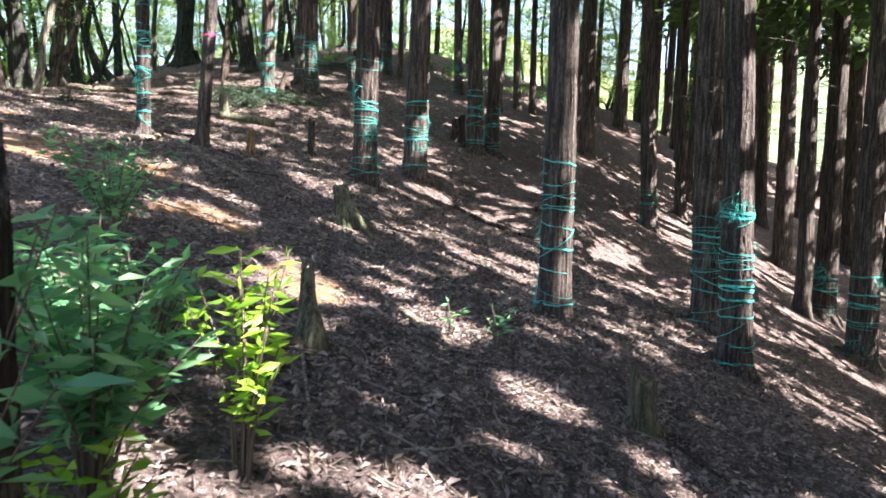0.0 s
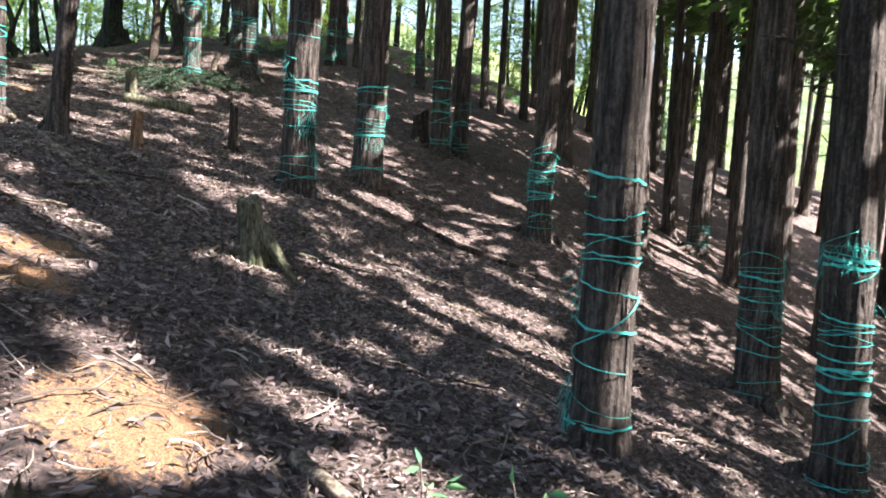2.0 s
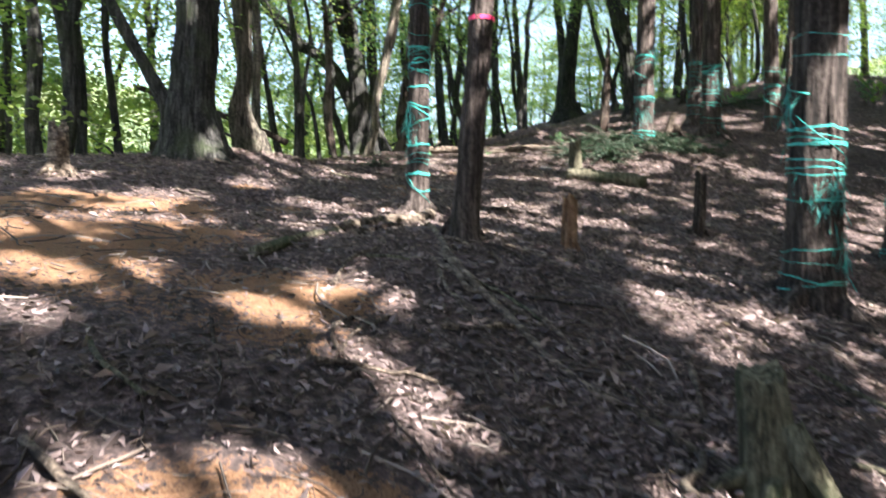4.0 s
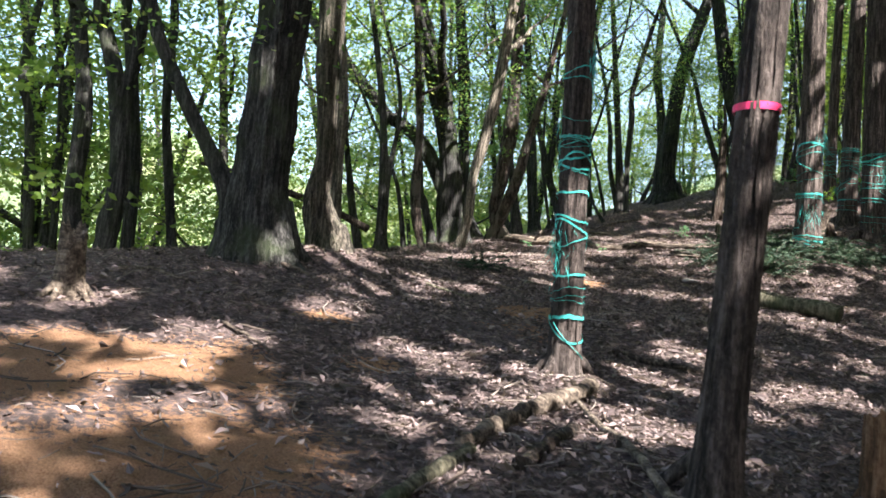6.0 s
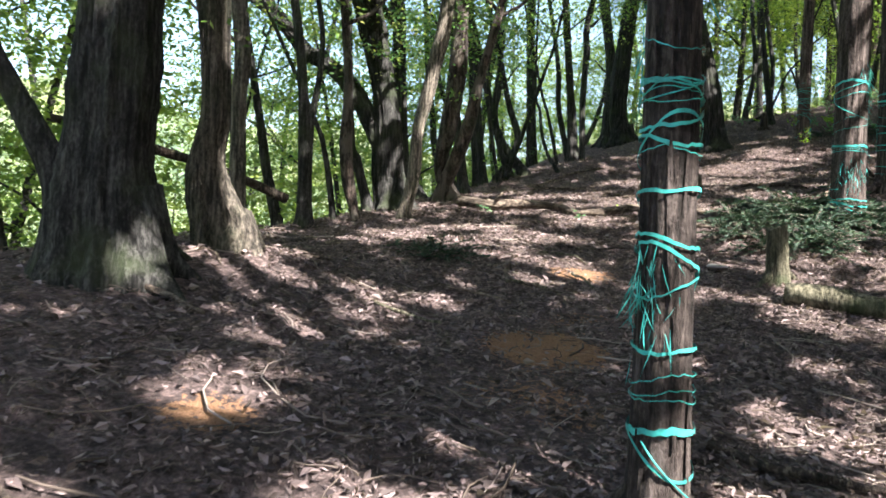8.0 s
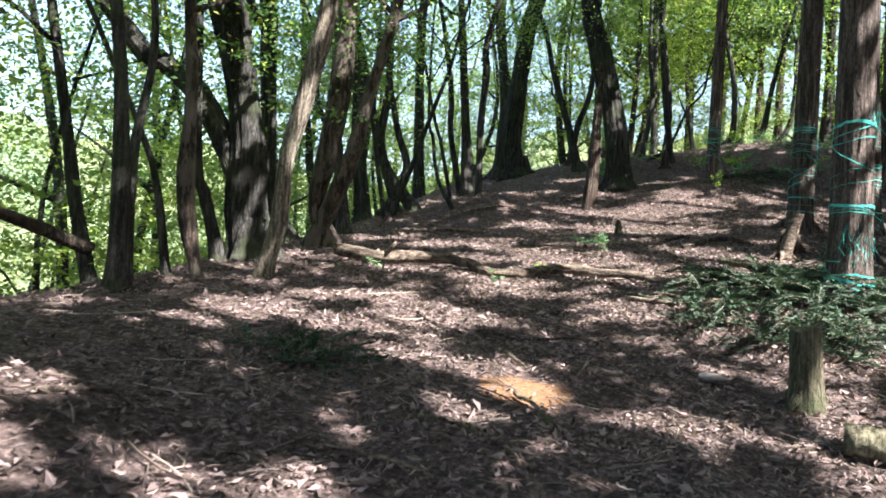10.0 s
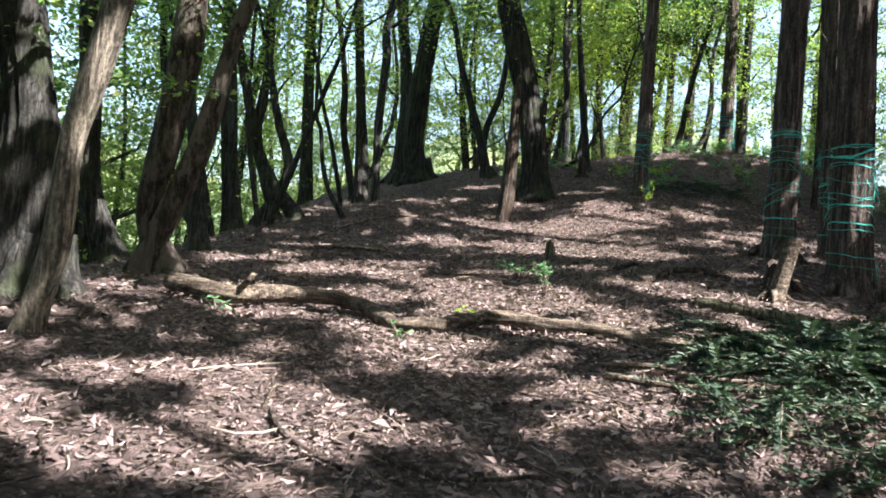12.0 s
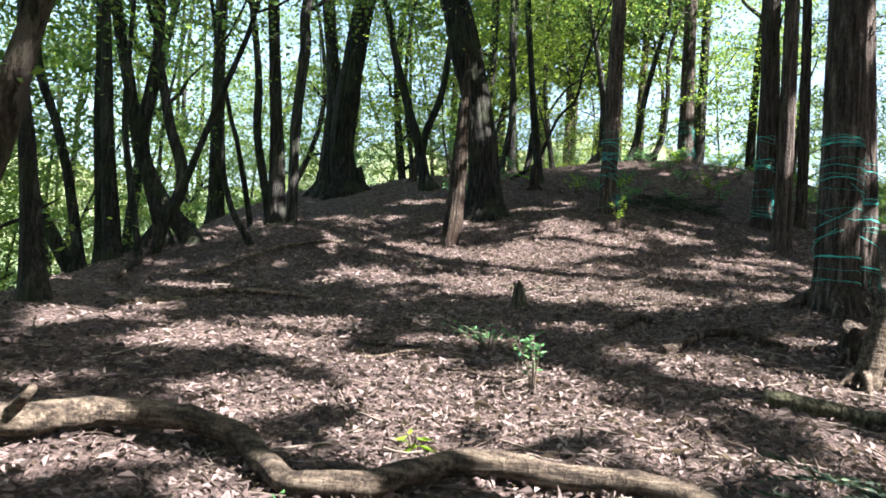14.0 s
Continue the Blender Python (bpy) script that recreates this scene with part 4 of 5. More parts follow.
stump(-4.31, 20.27, 0.07, 0.50, 0.13, 0.02, mat=LOG_WOOD, jag=0.04, words="leaning pale stub beside a taped cedar", seed=8, flare=0.2)
stump(-6.36, 22.3, 0.06, 0.17, mat=STUMP_WOOD, jag=0.09, words="short dark stub beside the trodden path", seed=9, flare=0.3)
stump(-6.37, 31.00, 0.10, 0.42, mat=DEAD_WOOD, jag=0.08, words="dark broken stub on the crest", seed=10, flare=0.3)
stump(-9.00, 32.0, 0.09, 0.85, 0.08, 0.0, mat=DEAD_WOOD, jag=0.2, words="pointed broken stub on the crest", seed=11, flare=0.4, taper=0.5)
stump(-4.22, 20.6, 0.10, 0.2, mat=DEAD_WOOD, jag=0.05, words="low dark stump by the cedars", seed=12)
stump(-1.06, 1.78, 0.12, 1.0, -0.02, 0.0, mat=DEAD_WOOD, jag=0.16, words="pale torn stump behind a leafy shrub", seed=13, flare=0.3)
stump(0.3, 18.9, 0.17, 0.55, mat=DEAD_WOOD, jag=0.10, words="dark decayed stump among the cedars", seed=14)


def fallen(name, ctrl, r0, r1, mat, words, category, seed=0, bury=0.35, knots=0):
    """A log, branch or stick that lies along the ground through a few places."""
    g = np.random.default_rng(4000 + seed)
    n = max(10, 6 * len(ctrl))
    flat = curve_through([(a, b, c) for a, b, c in ctrl], n)
    rad = np.linspace(r0, r1, n) * (1 + 0.10 * np.sin(np.linspace(0, 9, n) + seed))
    flat[:, 2] += height(flat[:, 0], flat[:, 1]) + relief(flat[:, 0], flat[:, 1]) + rad * (1 - bury)
    root = new(name)
    mid = flat[n // 2].copy()
    root.location = mid
    line = flat - mid
    v, f = gather([tube(line, rad, 20 if r0 > 0.03 else 8, 0.07 if r0 > 0.03 else 0.03, seed, folds=(5, 8, 11))])
    part("stem", mesh("stem", v, f, mat), root)
    for _ in range(knots):
        i = g.integers(2, n - 2)
        az = g.uniform(0.4, 2.7)
        d = np.array([g.normal(0, 0.5), math.cos(az), abs(math.sin(az)) + 0.2])
        s = g.uniform(1.2, 2.4) * rad[i]
        p = line[i] + d * np.linspace(0, s, 4)[:, None]
        v, f = gather([tube(p, np.linspace(0.5, 0.25, 4) * rad[i], 8, 0.05, seed)])
        part("branch_stub", mesh("branch_stub", v, f, mat), root)
    return tagged(root, words, category)


fallen("fallen_log", [(-8.95, 18.62, 0.03), (-8.6, 18.52, 0.03), (-8.28, 18.52, 0.03), (-8.03, 18.72, 0.04), (-7.76, 18.77, 0.05), (-7.45, 18.71, 0.03), (-7.25, 18.53, 0.0), (-7.08, 18.37, 0.0), (-6.78, 18.38, 0.01), (-6.47, 18.54, 0.02), (-6.13, 18.57, 0.01), (-5.8, 18.54, 0.0), (-5.5, 18.46, 0.0), (-5.2, 18.4, 0.0), (-4.95, 18.3, -0.02)], 0.066, 0.04, LOG_WOOD, "crooked barkless fallen trunk lying across the path", "log", 1, 0.0, 4)
fallen("cut_log", [(-4.08, 11.15, 0.02), (-4.10, 10.75, 0.01), (-4.08, 10.4, 0.0)], 0.046, 0.043, LOG_WOOD, "pale cut log lying at the foot of a cedar", "log", 2, 0.1, 1)
fallen("cut_log", [(-4.09, 10.36, 0.0), (-4.06, 10.05, 0.0), (-4.02, 9.7, 0.0)], 0.042, 0.038, LOG_WOOD, "short pale log lying in leaf litter", "log", 3, 0.2)
fallen("cut_log", [(-3.8, 10.3, 0.0), (-3.75, 10.0, 0.0), (-3.7, 9.6, 0.0)], 0.035, 0.03, DEAD_WOOD, "thin dark branch lying in litter", "log", 4)
fallen("cut_log", [(-4.35, 15.2, 0.02), (-3.9, 15.15, 0.02), (-3.3, 15.05, 0.02)], 0.085, 0.08, STUMP_WOOD, "mossy log lying beside the grey stump", "log", 5, 0.15)
fallen("fallen_branch", [(-3.85, 8.75, 0.01), (-3.9, 9.15, 0.01), (-3.98, 9.7, 0.0)], 0.035, 0.028, STUMP_WOOD, "fallen branch lying on bare soil", "branch", 6)
fallen("fallen_branch", [(-4.99, 19.83, 0.0), (-4.44, 19.7, 0.02), (-3.86, 19.6, 0.0)], 0.045, 0.035, STUMP_WOOD, "mossy branch lying towards a taped cedar", "branch", 7, 0.2)
fallen("fallen_branch", [(-5.69, 17.6, 0.02), (-5.11, 17.5, 0.04), (-4.6, 17.45, 0.02)], 0.02, 0.012, LOG_WOOD, "thin pale branch lying over cut sprays", "branch", 8, 0.0)
fallen("fallen_branch", [(-0.36, 5.55, 0.01), (-0.06, 5.2, 0.02), (0.2, 4.95, 0.0)], 0.034, 0.024, LOG_WOOD, "grey stick lying in leaf litter", "branch", 9)
fallen("fallen_branch", [(-0.98, 7.8, 0.02), (-0.72, 7.41, 0.03), (-0.3, 7.2, 0.0)], 0.016, 0.01, LOG_WOOD, "thin bent stick beside the mossy stump", "branch", 10)
fallen("bleached_stick", [(-1.25, 8.22, 0.06), (-1.23, 8.1, 0.05), (-1.26, 8.0, 0.03), (-1.21, 7.93, 0.02), (-1.23, 7.82, 0.02), (-1.16, 7.74, 0.02), (-1.15, 7.64, 0.0)], 0.018, 0.008, LOG_WOOD, "bleached white stick beside the mossy stump", "branch", 11)
fallen("fallen_branch", [(-2.9, 9.3, 0.02), (-2.4, 8.9, 0.02), (-1.8, 8.5, 0.0), (-1.1, 8.3, 0.0)], 0.022, 0.014, LOG_WOOD, "long grey root running over the litter", "branch", 12, 0.2)
fallen("fallen_branch", [(-5.2, 16.9, 0.0), (-4.95, 16.95, 0.02), (-4.75, 17.1, 0.0)], 0.04, 0.03, DEAD_WOOD, "short brown branch beside the cut sprays", "branch", 13)
fallen("fallen_branch", [(-5.4, 20.6, 0.0), (-5.0, 20.9, 0.03), (-4.6, 20.7, 0.0)], 0.035, 0.025, DEAD_WOOD, "bent brown branch in leaf litter", "branch", 14)
fallen("fallen_branch", [(-9.6, 21.5, 0.0), (-8.9, 22.2, 0.04), (-8.2, 22.6, 0.0)], 0.03, 0.02, LOG_WOOD, "grey branch lying near the brow", "branch", 15)
fallen("fallen_branch", [(0.2, 12.6, 0.0), (0.9, 12.3, 0.02), (1.7, 12.1, 0.0)], 0.04, 0.03, DEAD_WOOD, "dark branch lying between the cedars", "branch", 16)
fallen("fallen_branch", [(-0.74, 4.2, 0.02), (-0.56, 3.44, 0.03), (-0.42, 2.75, 0.0)], 0.009, 0.007, LOG_WOOD, "thin pale vine stem trailing over the litter", "branch", 18, 0.0)
fallen("fallen_branch", [(-0.68, 4.4, 0.02), (-0.45, 4.12, 0.03), (-0.2, 3.87, 0.0)], 0.012, 0.008, LOG_WOOD, "grey stick lying by the rotten snag", "branch", 19, 0.0)
fallen("fallen_branch", [(1.2, 5.1, 0.02), (1.46, 4.65, 0.03), (1.8, 4.28, 0.0)], 0.013, 0.009, DEAD_WOOD, "long dark stick lying beside a low stump", "branch", 20, 0.0)
fallen("fallen_branch", [(-9.86, 23.3, 0.02), (-9.53, 24.6, 0.03), (-8.73, 25.4, 0.0)], 0.025, 0.015, LOG_WOOD, "grey branch lying along the brow", "branch", 21, 0.1)
fallen("fallen_branch", [(-4.09, 10.96, 0.00), (-2.76, 9.14, 0.02), (-2.45, 8.99, 0.02), (-2.19, 8.90, 0.00)], 0.020, 0.012, LOG_WOOD, "grey root-like stick below a pink-marked cedar", "branch", 200, 0.0)
fallen("fallen_branch", [(-2.93, 9.18, 0.00), (-2.57, 9.03, 0.02), (-2.25, 8.97, 0.00)], 0.015, 0.010, LOG_WOOD, "grey stick lying over other sticks", "branch", 201, 0.0)
fallen("fallen_branch", [(-3.13, 8.56, 0.00), (-3.29, 8.90, 0.02), (-3.38, 9.40, 0.00)], 0.014, 0.009, LOG_WOOD, "pale stick pointing to a slim cedar", "branch", 202, 0.0)
fallen("fallen_branch", [(-2.43, 8.44, 0.00), (-2.27, 8.57, 0.02), (-2.17, 8.84, 0.00)], 0.016, 0.010, LOG_WOOD, "bare pale stick lying in dark litter", "branch", 203, 0.0)
fallen("fallen_branch", [(-1.84, 8.57, 0.00), (-1.57, 8.49, 0.02), (-1.28, 8.26, 0.00)], 0.013, 0.008, DEAD_WOOD, "long thin stick lying beside a mossy stump", "branch", 204, 0.0)
fallen("fallen_branch", [(-1.49, 9.15, 0.00), (-1.42, 8.91, 0.02), (-1.32, 8.66, 0.00)], 0.016, 0.012, LOG_WOOD, "short grey stick beside a mossy stump", "branch", 205, 0.0)
fallen("fallen_branch", [(-2.24, 9.01, 0.00), (-2.04, 8.86, 0.02), (-1.83, 8.69, 0.00)], 0.013, 0.008, LOG_WOOD, "thin grey stick in a loose heap of sticks", "branch", 206, 0.0)
fallen("fallen_branch", [(-2.86, 9.74, 0.00), (-2.52, 9.57, 0.02), (-2.24, 9.39, 0.00)], 0.013, 0.008, DEAD_WOOD, "dark stick in a loose heap of sticks", "branch", 207, 0.0)
fallen("fallen_branch", [(-2.70, 8.43, 0.00), (-2.64, 8.12, 0.02), (-2.57, 7.84, 0.00)], 0.010, 0.006, LOG_WOOD, "thin broken stick on bare soil", "branch", 208, 0.0)
fallen("fallen_branch", [(-6.22, 10.27, 0.00), (-5.92, 10.23, 0.02), (-5.66, 10.17, 0.00)], 0.014, 0.008, LOG_WOOD, "bent grey twig lying on bare orange soil", "branch", 209, 0.0)
fallen("fallen_branch", [(-7.52, 11.87, 0.00), (-7.29, 11.90, 0.02), (-6.94, 11.88, 0.00)], 0.022, 0.014, LOG_WOOD, "pale root running out from a stout tree", "branch", 210, 0.0)
fallen("fallen_branch", [(-7.88, 10.59, 0.00), (-7.50, 10.70, 0.02), (-7.16, 10.81, 0.00)], 0.018, 0.010, LOG_WOOD, "grey stick lying below a stout tree", "branch", 211, 0.0)
fallen("fallen_branch", [(-4.38, 12.21, 0.00), (-3.93, 12.22, 0.02), (-3.49, 12.38, 0.00)], 0.022, 0.014, DEAD_WOOD, "dark branch lying behind a taped cedar", "branch", 212, 0.0)
fallen("fallen_branch", [(-6.79, 13.52, 0.00), (-6.69, 13.53, 0.02), (-6.62, 13.57, 0.00)], 0.014, 0.008, LOG_WOOD, "short pale stick in leaf litter", "branch", 213, 0.0)
fallen("fallen_branch", [(-7.52, 13.22, 0.00), (-7.37, 13.57, 0.02), (-7.16, 13.36, 0.00)], 0.012, 0.007, DEAD_WOOD, "crooked dark twig in leaf litter", "branch", 214, 0.0)
fallen("fallen_branch", [(-5.71, 17.83, 0.00), (-5.44, 17.82, 0.02), (-5.15, 17.69, 0.02), (-4.83, 17.60, 0.00)], 0.020, 0.014, LOG_WOOD, "long pale branch lying over cut cedar sprays", "branch", 215, 0.0)
fallen("fallen_branch", [(-6.71, 16.59, 0.00), (-6.71, 16.84, 0.02), (-6.79, 16.98, 0.00)], 0.008, 0.005, LOG_WOOD, "thin pale twig standing out of the litter", "branch", 216, 0.0)
fallen("fallen_branch", [(-7.24, 16.65, 0.00), (-7.30, 16.89, 0.02), (-7.28, 16.99, 0.00)], 0.010, 0.006, LOG_WOOD, "thin forked twig in leaf litter", "branch", 217, 0.0)
fallen("fallen_branch", [(-5.63, 21.18, 0.00), (-5.44, 21.47, 0.02), (-5.20, 21.43, 0.00)], 0.028, 0.018, DEAD_WOOD, "bent brown branch among fallen leaves", "branch", 218, 0.0)
fallen("fallen_branch", [(-10.40, 22.81, 0.00), (-10.94, 24.45, 0.02), (-11.18, 25.49, 0.00)], 0.030, 0.020, DEAD_WOOD, "dark dead branch at the foot of a leaning stem", "branch", 219, 0.0)
fallen("bent_sapling", [(-9.94, 11.70, 0.0), (-9.95, 11.69, 0.42), (-9.84, 11.77, 0.56), (-9.74, 11.84, 0.5), (-9.70, 11.87, 0.3), (-9.68, 11.89, 0.0)], 0.045, 0.03, OAK_BARK, "short dark stem bent over in a hoop on the brow", "sapling", 22, 0.5)
fallen("leaning_pole", [(-10.9, 13.6, 1.7), (-10.4, 14.6, 1.0), (-9.8, 15.9, 0.3)], 0.045, 0.055, DEAD_WOOD, "dead pole leaning down from the brow", "branch", 17, 0.5)

g = np.random.default_rng(33)
for i in range(44):
    if i < 20:
        x, y = g.uniform(-3.2, 0.6), g.uniform(6.6, 9.8)
    elif i < 32:
        x, y = g.uniform(-8.6, -5.8), g.uniform(12.4, 17.0)
    else:
        x, y = g.uniform(-9.0, -4.2), g.uniform(19.0, 25.0)
    az, s = g.uniform(-0.9, 0.5), g.uniform(0.25, 0.75)
    a = np.array([math.cos(az), math.sin(az)]) * s / 2
    k = np.array([-a[1], a[0]]) * g.uniform(-0.4, 0.4)
    r = g.uniform(0.007, 0.016)
    fallen("fallen_branch", [(x - a[0], y - a[1], 0.01), (x + k[0], y + k[1], 0.02), (x + a[0], y + a[1], g.uniform(0, 0.06))], r, r * 0.6, (LOG_WOOD, DEAD_WOOD, STUMP_WOOD)[i % 3], "thin broken stick lying in leaf litter", "branch", 100 + i, 0.0)

g = np.random.default_rng(21)
sv, sf, _ = tube(np.array([(-0.09, 0, 0.0), (-0.05, 0.01, 0.004), (0.03, 0, 0.006), (0.1, -0.01, 0.0)]), np.array([0.03, 0.075, 0.06, 0.015]), 9, 0.2, 3)
sv[:, 2] *= 0.35
stone = new("flat_stone", mesh("flat_stone", sv, sf, STONE))
stone.location = (-4.97, 15.94, lie(-4.97, 15.94) + 0.03)
tagged(stone, "small pale flat stone on leaf litter", "stone")


# ---- undergrowth ----
def shrub(x, y, tall, spread, stems, leaves, size, mat, words, seed, name="shrub"):
    g = np.random.default_rng(5000 + seed)
    root = new(name)
    root.location = (x, y, lie(x, y))
    cs, ax = [], []
    for _ in range(stems):
        az, q = g.uniform(0, 6.283), spread * math.sqrt(g.uniform(0.02, 1))
        end = np.array([q * math.cos(az), q * math.sin(az), tall * g.uniform(0.55, 1.05)])
        line = curve_through([(0.12 * end[0], 0.12 * end[1], -0.05), (0.3 * end[0], 0.3 * end[1], 0.45 * end[2]), tuple(end)], 9)
        v, f = gather([tube(line, np.linspace(0.007, 0.002, 9), 5)])
        part("stem", mesh("stem", v, f, TWIG), root)
        m = max(3, leaves // stems)
        s = g.uniform(0.3, 1.0, m) ** 0.7
        p = np.stack([np.interp(s, np.linspace(0, 1, 9), line[:, i]) for i in range(3)], -1)
        th = g.uniform(0, 6.283, m)
        d = np.stack([np.cos(th), np.sin(th), g.normal(0.05, 0.3, m)], -1)
        cs.append(p)
        ax.append(d / np.linalg.norm(d, axis=1)[:, None])
    cs, ax = np.concatenate(cs), np.concatenate(ax)
    v, f = blades(cs, ax, g.uniform(0.6, 1.2, len(cs)) * size, g.uniform(0.2, 0.32, len(cs)) * size, g, 0.3, 0.45)
    part("leaves", mesh("leaves", v, f, mat), root)
    return tagged(root, words, "shrub" if tall > 0.3 else "seedling")


shrub(-0.98, 2.25, 0.80, 0.36, 30, 640, 0.115, SHRUB_LEAF, "dense blue-green leafy shrub at the trackside", 1)
shrub(-1.02, 1.66, 0.92, 0.26, 12, 60, 0.15, SHRUB_LEAF, "broad-leaved glossy green shrub before a torn stump", 16)
shrub(-1.25, 2.75, 0.75, 0.35, 22, 400, 0.11, SHRUB_LEAF, "blue-green shrub with pointed leaves", 2)
shrub(-0.64, 2.66, 0.78, 0.24, 15, 190, 0.105, LIME_LEAF, "bright lime-green leafy sapling in sunlight", 3)
shrub(-1.12, 3.05, 0.62, 0.30, 18, 260, 0.10, SHRUB_LEAF, "green shrub with narrow leaves beside the lime sapling", 17)
shrub(-0.85, 2.0, 0.35, 0.2, 8, 60, 0.11, LIME_LEAF, "low lime-green sprouts under the shrub", 4)
shrub(-2.1, 5.0, 0.75, 0.45, 22, 330, 0.09, SHRUB_LEAF, "loose green shrub on the slope", 5)
shrub(-2.4, 5.8, 0.6, 0.4, 16, 200, 0.09, SHRUB_LEAF, "small green shrub among litter", 6)
shrub(0.09, 5.35, 0.25, 0.08, 3, 14, 0.09, SHRUB_LEAF, "small pale green seedling in leaf litter", 7, "seedling")
shrub(0.42, 5.32, 0.30, 0.10, 4, 20, 0.10, SHRUB_LEAF, "small dark green seedling near a cedar", 8, "seedling")
shrub(-6.69, 18.8, 0.14, 0.07, 3, 10, 0.08, LIME_LEAF, "tiny lime-green seedling beyond the fallen trunk", 9, "seedling")
shrub(-6.2, 19.75, 0.34, 0.12, 5, 70, 0.05, SHRUB_LEAF, "thin feathery green seedling in litter", 10, "seedling")
shrub(-1.7, 4.3, 0.3, 0.16, 6, 40, 0.10, SHRUB_LEAF, "low green sprout on the slope", 11, "seedling")
shrub(-5.1, 27.0, 0.55, 0.14, 5, 50, 0.07, LIME_LEAF, "thin yellow-green sapling before a cedar", 12, "seedling")
shrub(-7.0, 18.1, 0.10, 0.10, 4, 14, 0.07, SHRUB_LEAF, "small green leaves under the fallen trunk", 13, "seedling")
shrub(-8.4, 18.3, 0.12, 0.14, 5, 20, 0.07, SHRUB_LEAF, "small green leaves beside the fallen trunk", 14, "seedling")
shrub(-6.5, 20.6, 0.18, 0.45, 14, 160, 0.045, SHRUB_LEAF, "sparse low grass-like green on the path", 15, "seedling")
for i in range(80):
    x, y = g.uniform(-8, 4), g.uniform(29.8, 35)
    shrub(x, y, g.uniform(0.2, 0.5), 0.35, 7, 90, 0.09, SHRUB_LEAF if i % 3 else LIME_LEAF, "low green growth along the crest", 30 + i)

bushes = [shrub(-12.0 + 6 * i, 39.0, 2.1, 1.2, 7, 560, 0.12, (SHRUB_LEAF, OAK_LEAF, OAK_LEAF, LIME_LEAF)[i], "tall leafy bush in the woodland beyond the crest", 90 + i, "bush") for i in range(4)]
for i in range(64):
    x, y = (g.uniform(-17, 15), g.uniform(37, 47)) if i < 44 else (-12.2 - 0.12 * (20) - abs(g.normal(0, 3)), g.uniform(8, 36))
    s = g.uniform(0.7, 1.5)
    copy_thing(bushes[i % 4], pose(x, y, lie(x, y), 0, 0, g.uniform(0, 360)) @ Matrix.Diagonal((s, s, s, 1)))


def spray_pile(x, y, rx, ry, tall, count, seed, words):
    """Cut cedar branches in a heap, each a bent stem with feathery sprays to both sides."""
    g = np.random.default_rng(seed)
    root = new("branch_pile")
    root.location = (x, y, lie(x, y))
    for _ in range(count):
        q, az = math.sqrt(g.uniform()), g.uniform(0, 6.283)
        px, py = rx * q * math.cos(az), ry * q * math.sin(az)
        base = lie(x + px, y + py) - lie(x, y)
        turn = g.uniform(0, 6.283)
        cs, ax, stems = [], [], []
        for _ in range(9):
            a = turn + g.normal(0, 0.7)
            d = np.array([math.cos(a), math.sin(a), g.normal(0.08, 0.22)])
            side = np.array([-d[1], d[0], 0.1])
            s = np.linspace(0, g.uniform(0.22, 0.5), 26)
            mid = np.array([px, py, base + 0.02 + tall * (1 - 0.7 * q * q) * g.uniform(0.1, 1)]) + g.normal(0, 0.05, 3) + d * s[:, None]
            mid[:, 2] -= 0.4 * s * s
            stems.append(tube(mid[::8], np.full(4, 0.003), 3))
            for sgn in (-1, 1):
                dd = d * 0.9 + side * sgn * 0.7 + g.normal(0, 0.22, (26, 3))
                cs.append(mid)
                ax.append(dd / np.linalg.norm(dd, axis=1)[:, None])
        cs, ax = np.concatenate(cs), np.concatenate(ax)
        bough = tagged(part("bough", mesh("bough", *gather(stems), TWIG), root), kind="stuff")
        v, f = blades(cs, ax, g.uniform(0.025, 0.065, len(cs)), g.uniform(0.008, 0.017, len(cs)), g, 0.2)
        part("sprays", mesh("sprays", v, f, PILE_LEAF), bough)
    return tagged(root, words, "branches")


spray_pile(-4.4, 17.65, 0.8, 1.05, 0.2, 72, 61, "heap of cut dark green cedar branches by a stump")
spray_pile(-3.6, 18.4, 0.6, 0.7, 0.16, 30, 62, "small heap of cut cedar branches under a taped cedar")
spray_pile(-7.35, 14.9, 0.3, 0.25, 0.08, 6, 63, "thin patch of green cedar sprays on litter")
spray_pile(-4.0, 29.5, 0.9, 0.7, 0.15, 14, 64, "dark green cut sprays between the cedars")


# ---- litter: leaves and twigs ----
def near_walk(n, g, spread):
    c = curve_through([(0.0, 1.5, 0), (-0.1, 4.0, 0), (-1.2, 7.0, 0), (-3.8, 9.5, 0), (-5.4, 13.0, 0), (-6.3, 16.5, 0), (-6.6, 20.0, 0), (-6.5, 25.0, 0), (-6.2, 30.0, 0)], 400)
    p = c[g.integers(0, 400, n)][:, :2] + g.normal(0, spread, (n, 2)) + np.array([0.4, 1.0])
    return p[(p[:, 1] > 0.3) & (height(p[:, 0], p[:, 1]) > -3)]


def litter(name, n, spread, seed, lo, hi, words):
    g = np.random.default_rng(seed)
    p = near_walk(n, g, spread)
    bare = soil_at(p[:, 0], p[:, 1])
    p = p[g.uniform(size=len(p)) > np.clip(bare * 1.8, 0, 0.9)]
    z = height(p[:, 0], p[:, 1]) + relief(p[:, 0], p[:, 1]) + g.uniform(0.002, 0.03, len(p))
    ax = units(len(p), g, 0.38)
    s = g.uniform(lo, hi, len(p))
    v, f = blades(np.column_stack([p, z]) - ax * s[:, None] / 2, ax, s, s * g.uniform(0.25, 0.55, len(p)), g, 0.6)
    ob = new(name, mesh(name, v, f, DRY_LEAF, False))
    return tagged(ob, words, "leaf litter", kind="stuff")


